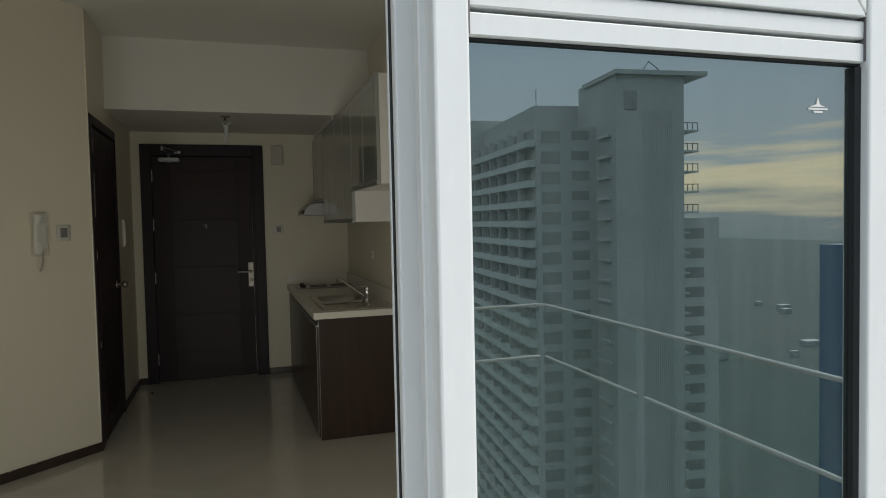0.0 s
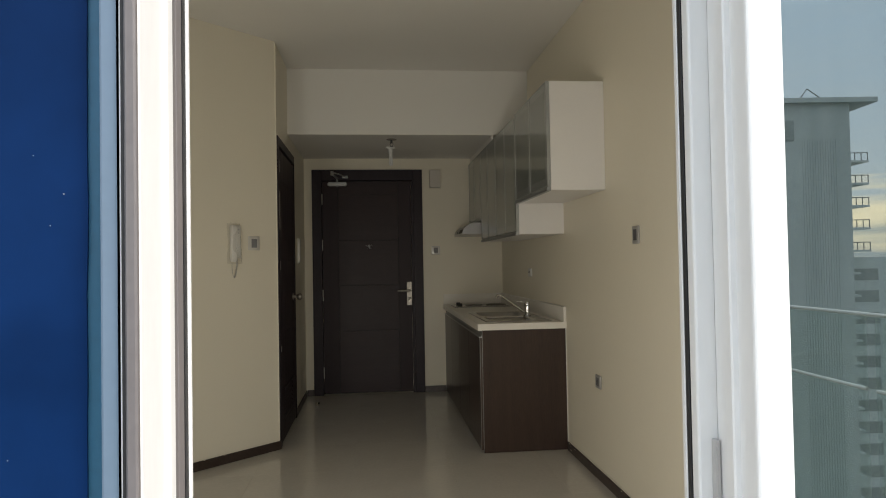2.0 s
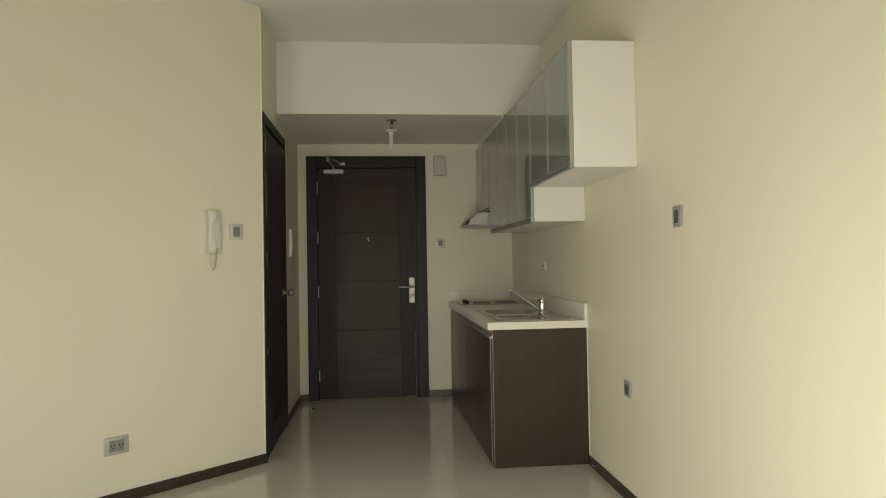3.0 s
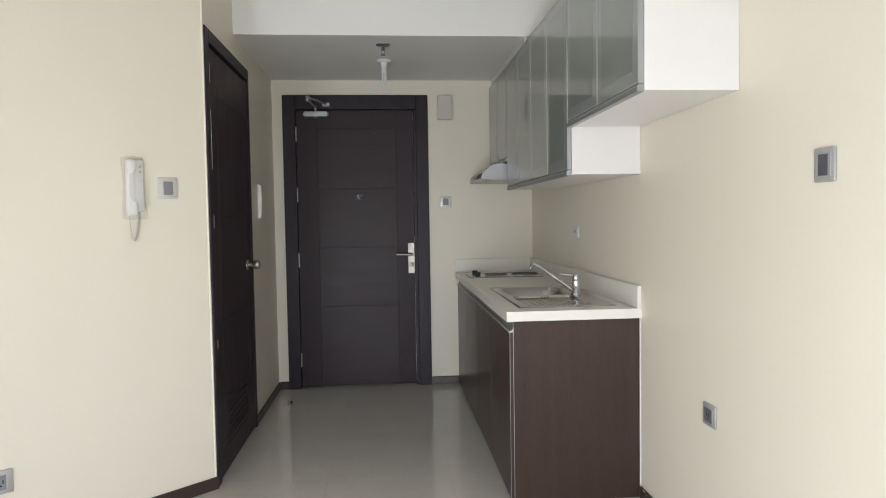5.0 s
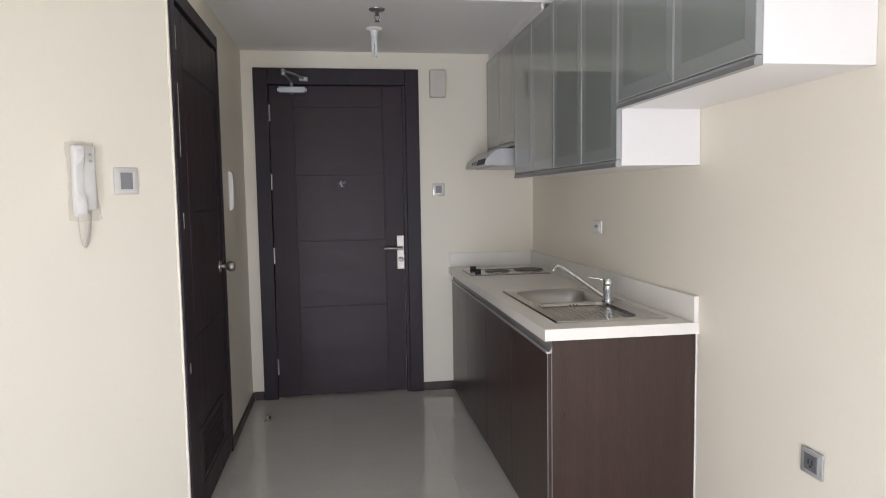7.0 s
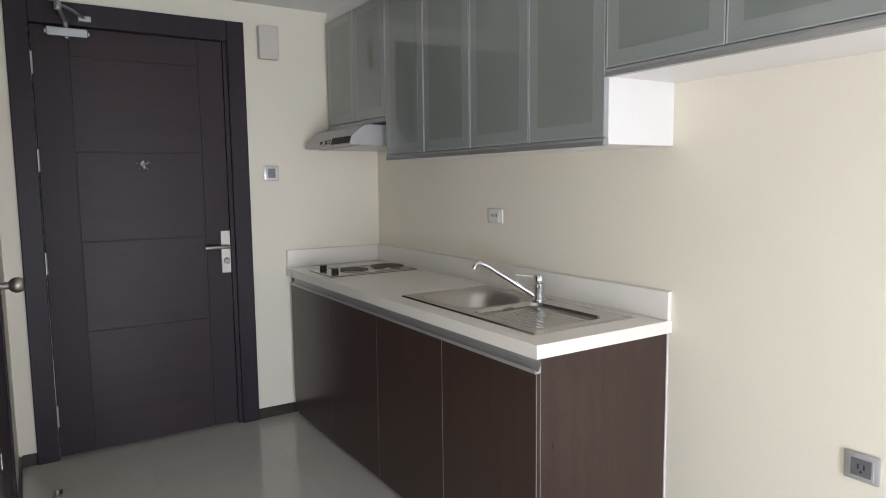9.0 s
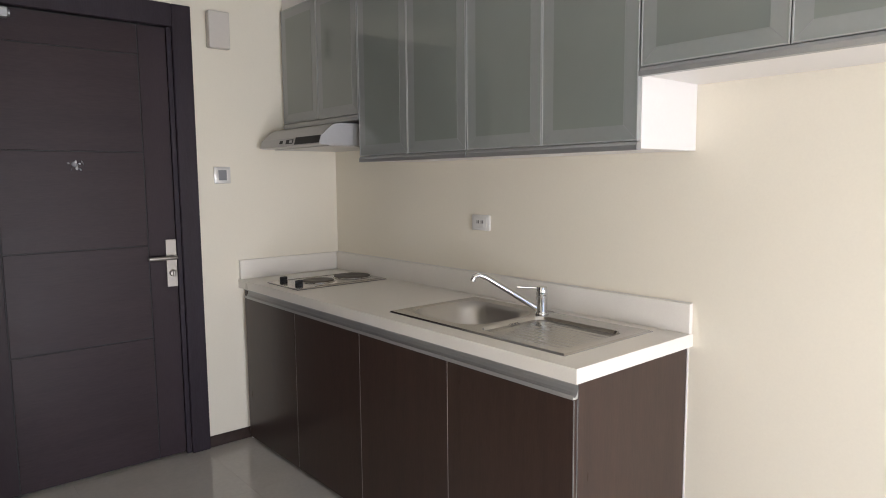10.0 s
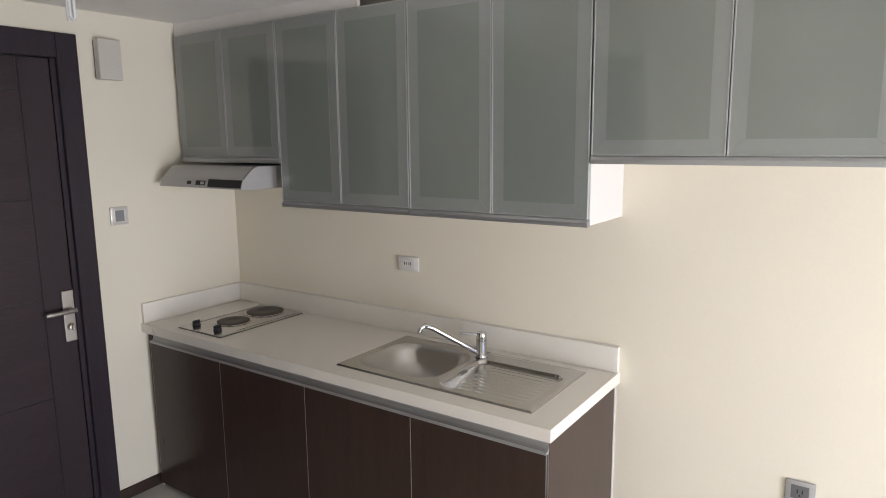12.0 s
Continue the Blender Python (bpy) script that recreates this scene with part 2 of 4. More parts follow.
def rings_mesh(bm, loops):
    """Skins a run of closed loops of equal length and closes the last one."""
    rows = [[bm.verts.new(p) for p in loop] for loop in loops]
    n = len(rows[0])
    for a, b in zip(rows, rows[1:]):
        for k in range(n):
            bm.faces.new((a[k], a[(k + 1) % n], b[(k + 1) % n], b[k]))
    bm.faces.new(rows[-1])
    return bm


def rounded(cx, cy, hx, hy, r, z, n=6):
    """A rounded rectangle as a closed loop of points."""
    out = []
    for k, (sx, sy) in enumerate(((1, 1), (-1, 1), (-1, -1), (1, -1))):
        for i in range(n + 1):
            a = math.pi / 2 * (k + i / n)
            out.append((cx + sx * (hx - r) + r * math.cos(a), cy + sy * (hy - r) + r * math.sin(a), z))
    return out


ORIGIN = {}


def finish(bm, name, mat, smooth=False):
    me = bpy.data.meshes.new(name)
    bmesh.ops.recalc_face_normals(bm, faces=bm.faces)
    bm.to_mesh(me)
    bm.free()
    me.materials.append(mat)
    if smooth:
        for p in me.polygons:
            p.use_smooth = True
        me.set_sharp_from_angle(angle=radians(32))
    return me


def thing(name, at, label, category, group="", kind="", turn=0.0, moved=(0, 0, 0)):
    """An empty at the base of a thing, under which its parts go."""
    ob = new(name)
    ob.empty_display_size = 0.05
    ob.matrix_world = pose(*at, 0, 0, turn)
    ORIGIN[ob] = ob.matrix_world.inverted() if not turn else Matrix.Identity(4)
    ob.matrix_world = Matrix.Translation(moved) @ ob.matrix_world
    return tagged(ob, label, category, group, kind)


def part(name, bm, mat, parent, label="", smooth=False):
    """Links a bmesh as one mesh under a thing or a part."""
    inv = ORIGIN[parent]
    bm.transform(inv)
    ob = new(name, finish(bm, name, mat, smooth))
    ob.parent = parent
    ORIGIN[ob] = inv
    return tagged(ob, label)


def solid(name, bm, mat, label, category, kind="", group="", smooth=False):
    """A thing of one mesh."""
    ob = new(name, finish(bm, name, mat, smooth))
    ORIGIN[ob] = Matrix.Identity(4)
    return tagged(ob, label, category, group, kind)


def B():
    return bmesh.new()


def one(*a, **k):
    return box(B(), *a, **k)


# ---- the room's shell ----
BACK, RIGHT, LEFT, FACE = 6.60, 1.045, -2.35, 0.917
FRONT_SHIFT = (0.025, 0.037, 0.004)   # where the aluminium front sits against the shell
CEIL, SOFFIT, SOFFIT_Y = 2.84, 2.312, 5.39
NOOK = -0.906                      # wall with the bathroom door
CORNER = (NOOK, 4.755)             # where the slanting wall ends
SLANT_ANGLE = 43.0
DIR = Vector((-math.cos(radians(SLANT_ANGLE)), -math.sin(radians(SLANT_ANGLE)), 0))
SLANT_LEN = (NOOK - LEFT) / math.cos(radians(SLANT_ANGLE))
SLANT_END = (LEFT, CORNER[1] + DIR.y * SLANT_LEN)

D_X0, D_X1, D_TOP = -0.83, 0.249, 2.20     # entrance frame, outer edges
O_X0, O_X1, O_TOP = -0.742, 0.162, 2.10    # entrance opening
bm = B()
box(bm, LEFT - 0.15, O_X0 - 0.02, BACK, BACK + 0.15, -0.05, 3.0)
box(bm, O_X1 + 0.02, RIGHT + 0.15, BACK, BACK + 0.15, -0.05, 3.0)
box(bm, O_X0 - 0.02, O_X1 + 0.02, BACK, BACK + 0.15, O_TOP + 0.02, 3.0)
wall_north = solid("wall_north", bm, M_WALL, "cream painted wall round the entrance door", "wall", "structure")
wall_east = solid("wall_east", one(RIGHT, RIGHT + 0.15, FACE, BACK, -0.05, 3.0), M_WALL, "plain cream painted kitchen wall", "wall", "structure")
B_Y0, B_Y1, B_TOP = 4.765, 5.715, 2.185    # bathroom door frame, outer edges
bm = B()
box(bm, NOOK - 0.12, NOOK, B_Y1 - 0.03, BACK, -0.05, 3.0)
box(bm, NOOK - 0.12, NOOK, CORNER[1] + 0.008, B_Y1 - 0.03, B_TOP - 0.03, 3.0)
wall_bath = solid("wall_bathroom", bm, M_WALL, "cream painted wall beside the bathroom door", "wall", "structure")
bm = B()
a, e = Vector((CORNER[0], CORNER[1])), Vector((SLANT_END[0], SLANT_END[1]))
nrm = Vector((DIR.y, -DIR.x))
nrm = nrm if nrm.y > 0 else -nrm
prism(bm, [tuple(a), tuple(e), tuple(e + nrm * 0.12), tuple(a + Vector((-0.115, 0.06)))], "z", -0.05, 3.0)
wall_slant = solid("wall_slant", bm, M_WALL, "slanting cream painted wall with handset and switches", "wall", "structure")
wall_west = solid("wall_west", one(LEFT - 0.15, LEFT, FACE, BACK, -0.05, 3.0), M_WALL, "plain cream painted side wall", "wall", "structure")
# unseen box added behind the entrance door, blocks light leaking round the leaf
bm = B()
box(bm, -1.6, 1.4, BACK + 1.35, BACK + 1.5, -0.05, 3.0)
box(bm, -1.75, -1.6, BACK + 0.15, BACK + 1.5, -0.05, 3.0)
box(bm, 1.4, 1.55, BACK + 0.15, BACK + 1.5, -0.05, 3.0)
box(bm, -1.75, 1.55, BACK + 0.15, BACK + 1.5, 2.6, 2.75)
box(bm, -1.75, 1.55, BACK + 0.15, BACK + 1.5, -0.2, -0.05)
light_block = solid("wall_corridor", bm, M_WALL, "unseen plain walls added behind the entrance door to keep light out", "wall", "structure")
ceiling = solid("ceiling", one(LEFT - 0.15, RIGHT + 0.15, FACE - 0.15, BACK + 0.15, CEIL, CEIL + 0.2), M_CEIL, "plain white painted ceiling", "ceiling", "structure")
bm = B()
box(bm, NOOK, RIGHT, SOFFIT_Y, BACK, SOFFIT, CEIL + 0.02)
soffit = solid("ceiling_soffit", bm, M_CEIL, "lowered white ceiling over the entrance", "ceiling", "structure")

# floor: a bed of grout with polished tiles laid on it
floor = solid("floor", one(LEFT - 0.15, RIGHT + 0.15, FACE - 0.18, BACK + 0.15, -0.06, -0.003), M_GROUT, "polished beige porcelain tile floor", "floor", "structure")

# skirting
SK_H, SK_T = 0.058, 0.012


def skirting(x0, x1, y0, y1):
    return solid("baseboard", one(x0, x1, y0, y1, 0, SK_H, bevel=0.003), M_BASE, "chipped dark brown skirting board", "baseboard", "structure")


skirting(NOOK + SK_T, D_X0 - 0.002, BACK - SK_T, BACK)
skirting(D_X1 + 0.002, 0.50, BACK - SK_T, BACK)
skirting(NOOK, NOOK + SK_T, B_Y1 + 0.004, BACK - SK_T)
east_board = skirting(RIGHT - SK_T, RIGHT, FACE + 0.002, 4.40)
bm = B()
p = a + Vector((0.004, 0.0))
prism(bm, [tuple(p), tuple(e), tuple(e - nrm * SK_T), tuple(p - nrm * SK_T + Vector((0.004, 0.004)))], "z", 0, SK_H, bevel=0.002)
slant_board = solid("baseboard", bm, M_BASE, "chipped dark brown skirting board under the slanting wall", "baseboard", "structure")

# ---- the balcony front: frame, sliding panels and panes ----
OUT = 0.715                         # outer face of the aluminium frame
HEAD = 2.40                         # top of the sliding opening
bm = B()
box(bm, LEFT - 0.15, RIGHT + 0.4, 0.757, FACE, HEAD + 0.062, 3.2)
box(bm, 0.893, RIGHT + 0.4, 0.757, FACE, -0.05, HEAD + 0.062)
facade = solid("wall_south", bm, M_OUT, "white outside wall above the balcony door", "wall", "structure")
solid("wall_south_pier", one(LEFT - 0.15, -1.976, 0.757, FACE, -0.05, HEAD + 0.06), M_OUT, "white outside wall beside the balcony door", "wall", "structure")

front = thing("window_1", (0.2, 0.8, 0), "white aluminium window and sliding door frame, weathered at the joints", "window", kind="structure", moved=FRONT_SHIFT)
# right post: outer stile, reveal, inner track post
part("window_frame", one(0.146, 0.189, OUT, 0.80, -0.02, HEAD + 0.06, bevel=0.0035, seg=2), M_ALU, front, "white coated outer stile")
part("window_frame", one(0.138, 0.148, 0.748, 0.765, -0.02, HEAD, bevel=0.002), M_ALU, front)
part("window_frame", one(0.1225, 0.150, 0.80, 0.818, -0.02, HEAD, bevel=0.003, seg=2), M_ALU, front)
part("seal", one(0.1215, 0.126, 0.8185, 0.827, -0.02, HEAD, bevel=0.0008), M_BLACK, front, "black brush seal")
part("window_frame", one(0.1205, 0.150, 0.8275, 0.836, -0.02, HEAD, bevel=0.001), M_ALU, front)
part("catch", one(0.1385, 0.1445, 0.789, 0.7995, 0.90, 1.045, bevel=0.001, seg=2), M_GREYP, front, "grey metal catch plate")
# rails between the lower pane and the upper sash
R1X = 0.779
part("window_frame", one(0.189, R1X, OUT + 0.004, 0.80, 1.650, 1.677, bevel=0.002), M_ALU, front)
part("seal", one(0.189, R1X, OUT + 0.022, 0.79, 1.677, 1.683), M_GASK, front, "dirty grey joint")
part("window_frame", one(0.189, R1X, OUT + 0.004, 0.80, 1.683, 1.708, bevel=0.002), M_ALU, front)
part("seal", one(0.189, R1X, OUT + 0.024, 0.79, 1.708, 1.712), M_BLACK, front)
sash = part("sash", prism(B(), [(0.192, 1.712), (R1X - 0.003, 1.712), (R1X - 0.063, 1.79), (0.252, 1.79)], "y", OUT - 0.002, 0.76, bevel=0.0015), M_ALU, front, "mitred white sash rail")
part("sash", prism(B(), [(R1X - 0.002, 1.717), (R1X - 0.002, HEAD - 0.002), (R1X - 0.062, HEAD - 0.07), (R1X - 0.062, 1.791)], "y", OUT - 0.001, 0.76, bevel=0.0015), M_ALU, front)
part("sash", prism(B(), [(0.191, 1.717), (0.191, HEAD - 0.002), (0.251, HEAD - 0.07), (0.251, 1.791)], "y", OUT - 0.001, 0.76, bevel=0.0015), M_ALU, front)
part("sash", prism(B(), [(0.192, HEAD), (R1X - 0.003, HEAD), (R1X - 0.063, HEAD - 0.07), (0.252, HEAD - 0.07)], "y", OUT - 0.002, 0.76, bevel=0.0015), M_ALU, front)
upper = part("pane", one(0.25, R1X - 0.06, 0.735, 0.741, 1.788, HEAD - 0.068), M_GLASS, front, "reflecting grey-green glass")
lower = part("pane", one(0.186, 0.774, 0.732, 0.738, 0.06, 1.655), M_GLASS, front, "reflecting grey-green glass")
part("seal", one(0.189, R1X, 0.726, 0.735, 1.6472, 1.6505), M_BLACK, front, "black glazing seal")
part("seal", one(0.7675, R1X, 0.724, 0.736, 0.06, 1.645), M_BLACK, front, "wide black glazing seal")
part("window_frame", one(R1X, 0.87, OUT - 0.004, 0.86, -0.02, HEAD + 0.06, bevel=0.003, seg=2), M_ALU, front)
part("window_frame", one(0.189, R1X, OUT + 0.004, 0.80, -0.02, 0.06, bevel=0.003), M_ALU, front)
part("window_frame", one(-0.50, 0.146, OUT, 0.86, HEAD, HEAD + 0.06, bevel=0.003), M_ALU, front, "white head rail")
part("threshold", one(-0.50, 0.146, OUT, 0.875, -0.02, 0.012, bevel=0.003), M_ALU, front, "low white door track")
for x in (0.1886, R1X - 0.0016):
    part("seal", one(x, x + 0.0016, OUT + 0.0015, 0.79, 1.652, 1.80), M_GASK, front, "dirty open joint")
# small maker's mark on the lower pane: plain shapes
mark = prism(B(), [(0.7085, 1.6015), (0.7115, 1.592), (0.7215, 1.5885), (0.6955, 1.5885), (0.7055, 1.592)], "y", 0.7305, 0.7318)
part("mark", mark, M_WHITE, front, "small white maker's mark on the glass")
for z, w in ((1.5845, 0.017), (1.5805, 0.008)):
    part("mark", one(0.7085 - w, 0.7085 + w, 0.7305, 0.7318, z, z + 0.0024), M_WHITE, front)

slider = thing("door_2", (-0.8, 0.75, 0), "sliding balcony door panel under deep blue protective film", "door", kind="structure", moved=(0.015, 0.037, 0.004))
# left post: reveal of the fixed jamb, seal, filmed stile, filmed pane
part("jamb", one(-0.506, -0.4815, 0.722, 0.800, -0.02, HEAD, bevel=0.003, seg=2), M_ALU, slider, "white jamb")
part("jamb", one(-0.503, -0.4775, 0.800, 0.823, -0.02, HEAD, bevel=0.003, seg=2), M_ALU, slider)
part("seal", one(-0.503, -0.4785, 0.823, 0.834, -0.02, HEAD), M_GASK, slider, "dark grey brush seal")
part("jamb", one(-0.500, -0.4775, 0.834, 0.857, -0.02, HEAD, bevel=0.002, seg=2), M_GASK, slider, "dirty dark grey inner strip")
part("seal", one(-0.497, -0.4770, 0.857, 0.870, -0.02, HEAD), M_BLACK, slider, "black seal")
part("jamb", one(-0.497, -0.4740, 0.870, 0.879, -0.02, HEAD, bevel=0.002), M_ALU, slider)
part("seal", one(-0.4935, -0.482, 0.713, 0.7225, -0.02, HEAD, bevel=0.002), M_GASK, slider, "grey jamb edge strip")
part("seal", one(-0.4970, -0.4935, 0.716, 0.7225, -0.02, HEAD), M_BLACK, slider)
part("stile", one(-0.520, -0.4975, 0.722, 0.760, -0.02, HEAD, bevel=0.003, seg=2), M_FILMS, slider, "white stile under pale blue film")
part("stile", one(-1.30, -1.25, 0.722, 0.760, -0.02, HEAD, bevel=0.003, seg=2), M_FILMS, slider)
part("rail", one(-1.25, -0.520, 0.722, 0.760, HEAD - 0.06, HEAD, bevel=0.003), M_FILMS, slider)
part("rail", one(-1.25, -0.520, 0.722, 0.760, -0.02, 0.06, bevel=0.003), M_FILMS, slider)
part("pane", one(-1.25, -0.525, 0.744, 0.750, 0.05, HEAD - 0.05), M_TEAL, slider, "teal edge of the film")
# the film's cut edge wanders a little
bm = B()
rng = random.Random(7)
edge = []
zz = 0.06
while zz < HEAD - 0.06:
    edge.append((-0.5395 + 0.0016 * math.sin(zz * 5.2) + rng.uniform(-0.0008, 0.0008), zz))
    zz += rng.uniform(0.02, 0.05)
prism(bm, [(-1.245, 0.06)] + edge + [(-1.245, HEAD - 0.06)], "y", 0.7405, 0.7435)
film = part("film", bm, M_FILM, slider, "deep blue protective film with dust specks")
bm = B()
for k in range(46):
    x, z, r = rng.uniform(-0.80, -0.55), rng.uniform(0.8, 2.0), rng.uniform(0.0003, 0.0006)
    bmesh.ops.create_icosphere(bm, subdivisions=1, radius=r, matrix=Matrix.Translation((x, 0.740, z)))
part("dust", bm, M_WHITE, slider, "pale dust specks")["kind"] = "stuff"

# window added out of view so that more daylight enters the room
side = thing("window_added", (-1.65, 0.75, 0), "added clear fixed pane in a white aluminium frame, out of view", "window", kind="structure", moved=FRONT_SHIFT)
part("window_frame", one(-1.36, -1.30, OUT, 0.86, -0.02, HEAD, bevel=0.003), M_ALU, side)
part("window_frame", one(-2.0, -1.95, OUT, 0.86, -0.02, HEAD, bevel=0.003), M_ALU, side)
part("window_frame", one(-1.95, -1.36, OUT, 0.86, HEAD - 0.06, HEAD, bevel=0.003), M_ALU, side)
part("window_frame", one(-1.95, -1.36, OUT, 0.86, -0.02, 0.08, bevel=0.003), M_ALU, side)
clear = part("pane", one(-1.95, -1.36, 0.76, 0.766, 0.08, HEAD - 0.06), M_CLEAR, side, "clear glass")
part("window_frame", one(-2.0, -0.50, 0.762, 0.86, HEAD, HEAD + 0.06, bevel=0.003), M_ALU, side)
for o in (upper, lower, clear):
    o.visible_shadow = False

# ---- balcony, railing, the outside ----
solid("balcony_floor", one(LEFT - 0.15, RIGHT + 0.4, -1.02, 0.752, -0.25, -0.03), M_GROUT, "grey balcony floor", "floor", "structure")
rail = thing("balcony_railing", (1.12, -0.3, -0.03), "pale metal balcony railing with two bars", "railing", moved=(0.025, 0.032, 0.0))
RX, RY = 1.115, -0.945
part("top_rail", tube(B(), [(LEFT, RY, 1.10), (RX - 0.03, RY, 1.10), (RX, RY + 0.03, 1.10), (RX, 0.70, 1.10)], 0.006), M_GREYP, rail, smooth=True)
part("middle_rail", tube(B(), [(LEFT, RY, 0.89), (RX - 0.02, RY, 0.89)], 0.006), M_GREYP, rail, smooth=True)
part("middle_rail", tube(B(), [(RX, RY + 0.015, 0.89), (RX, -0.30, 0.89)], 0.006), M_GREYP, rail, smooth=True)
part("middle_rail", tube(B(), [(RX, -0.26, 0.89), (RX, 0.70, 0.89)], 0.006), M_GREYP, rail, smooth=True)
for x, y in ((-0.9, RY), (-2.2, RY)):
    part("post", one(x - 0.005, x + 0.005, y - 0.005, y + 0.005, -0.03, 1.094), M_GREYP, rail, "slim grey post")
M_INFILL = glass_material("clear_balustrade_glass", (0.9, 0.95, 0.95), (0.90, 0.93, 0.92), share=0.05)
for b in (one(RX - 0.004, RX + 0.004, RY + 0.02, -0.30, -0.03, 1.095), one(RX - 0.004, RX + 0.004, -0.26, 0.70, -0.03, 1.095), one(LEFT, RX - 0.02, RY - 0.004, RY + 0.004, -0.03, 1.095)):
    infill = part("glass_panel", b, M_INFILL, rail, "clear glass infill")
    infill.visible_shadow = False
# the building's own front round the flat
bm = B()
box(bm, RIGHT + 0.4, 9.0, 0.777, FACE, -9.0, 9.0)
box(bm, -9.0, LEFT - 0.15, 0.777, FACE, -9.0, 9.0)
box(bm, LEFT - 0.15, RIGHT + 0.4, 0.777, FACE, 3.2, 9.0)
box(bm, LEFT - 0.15, RIGHT + 0.4, 0.777, FACE, -9.0, -0.06)
solid("building_front", bm, M_OUT, "plain white front of the apartment building", "facade", "structure")
# slab and blue upright added to put a reflected blue band in the pane
solid("balcony_floor_next", one(2.30, 5.2, -1.02, 0.777, -0.25, -0.03), M_GROUT, "grey slab added under the blue upright", "floor", "structure")
solid("balcony_pier_next", one(2.56, 2.78, -0.90, -0.66, -0.03, 1.30), M_BLUEP, "blue upright added for the blue band reflected in the pane", "pier", "structure")

ground = solid("ground", one(-2500, 2500, -4500, 600, -122, -120), M_LAND, "hazy green land far below", "ground", "structure")

# tower block across the street, seen mirrored in the pane
TURN_T = 17.9 - 12.1
tower = thing("apartment_tower", (0, 0, -120), "tall grey concrete apartment tower with stacked balconies", "building", turn=TURN_T)
tc, ts = math.cos(radians(17.9)), math.sin(radians(17.9))


def place_tower(u, v):
    """Offset of a spot u metres across and v metres away from the balcony."""
    return (-0.08 + u * tc + v * ts, 1.44 + u * ts - v * tc)


tower.matrix_world = pose(*place_tower(23.0, 88.0), -120, 0, 0, TURN_T)
# in the tower's own axes: x along its front to the side, y towards the balcony, heights from the ground
EYE_Z = 120.75


def tbox(name, x0, x1, y0, y1, z0, z1, mat, parent=None, label=""):
    return part(name, one(x0, x1, y0, y1, z0 if z0 >= 0 else 0, z1), mat, parent or tower, label)


core = tbox("core", 0, 10, -12, 0, 0, EYE_Z + 20, M_CONC, label="plain concrete core")
tbox("roof_slab", -0.3, 13.2, -10, 0.6, EYE_Z + 19.6, EYE_Z + 20.2, M_CONC, label="thin overhanging roof slab")
wing = tbox("wing", -9, -0.02, -40, -6, 0, EYE_Z + 13.5, M_CONC, label="side wing")
tbox("wing_top", -7, -0.02, -40, -12, EYE_Z + 13.5, EYE_Z + 17.5, M_CONC)
tbox("wing_back", -9.5, -3, -58, -40.02, 0, EYE_Z + 19.5, M_CONC)
low = tbox("low_block", 10.02, 18, -14, -4, 0, EYE_Z + 0.4, M_CONCL, label="lower pale block")
tbox("niche", 1.2, 3.0, 0.0, 0.12, EYE_Z + 15, EYE_Z + 17.5, M_TWIN)
part("crane", tube(B(), [(5, -3, EYE_Z + 20.2), (6.5, -3, EYE_Z + 22.2), (9, -3, EYE_Z + 20.4)], 0.08, 6), M_DARKP, tower, "small roof hoist")
part("mast", tube(B(), [(-6, -14, EYE_Z + 17.5), (-6, -14, EYE_Z + 20.2)], 0.06, 6), M_DARKP, tower)
for k in range(34):
    z = EYE_Z + 12.6 - 2.82 * k
    # side balconies beyond the core
    if k < 20:
        b = tbox("balcony", 9.95, 13.0 if k < 5 else 11.6, -7, -1.2, z - 0.25, z, M_CONCL, label="" if k else "pale balcony slab")
        for px in (10.3, 11.3, 12.1, 12.9):
            if k < 5:
                part("railing", one(px, px + 0.08, -1.35, -1.27, z, z + 0.95), M_DARKP, b)
        if k < 5:
            part("railing", one(10.0, 13.0, -1.35, -1.27, z + 0.9, z + 1.0), M_DARKP, b)
        tbox("window", 10.0, 10.06, -6, -2, z + 0.3, z + 2.3, M_TWIN)
    # side face of the wing: long balcony bands and dark windows behind
    if k < 33:
        z2 = EYE_Z + 11.0 - 2.82 * k
        tbox("balcony", -10.2, -9.02, -39, -6.4, z2 - 0.2, z2 + 0.75, M_CONCL)
        tbox("window", -9.06, -9.0, -38, -7, z2 + 0.85, z2 + 2.3, M_TWIN)
        for q in (-36, -31, -26, -21, -16, -11):
            part("fin", one(-10.1, -9.02, q, q + 0.25, z2 + 0.75, z2 + 2.62), M_CONC, tower)
        # small windows on the wing's front and the core's side
        tbox("window", -3.8, -1.2, -6.0, -5.94, z2 + 0.7, z2 + 2.0, M_TWIN)
        tbox("ledge", -0.5, -0.02, -5.0, -1.5, z2 + 0.6, z2 + 0.95, M_CONCL)
    tbox("window", -8.3, -5.5, -6.0, -5.95, z - 1.4, z + 0.3, M_TWIN)
for k in range(9):
    tbox("louvre", 10.0, 11.0, -3, -2.9, EYE_Z + 13.6 + 0.62 * k, EYE_Z + 13.68 + 0.62 * k, M_CONC)
for k in range(14):
    part("groove", one(4.0 + 0.32 * k, 4.12 + 0.32 * k, 0.0, 0.05, 60, EYE_Z + 15), M_CONC, tower)
for k in range(18):
    z = EYE_Z - 2.6 - 2.82 * k
    tbox("window", 12.2, 15.6, -4.0, -3.94, z, z + 1.5, M_TWIN)
rng = random.Random(3)
roofs = B()
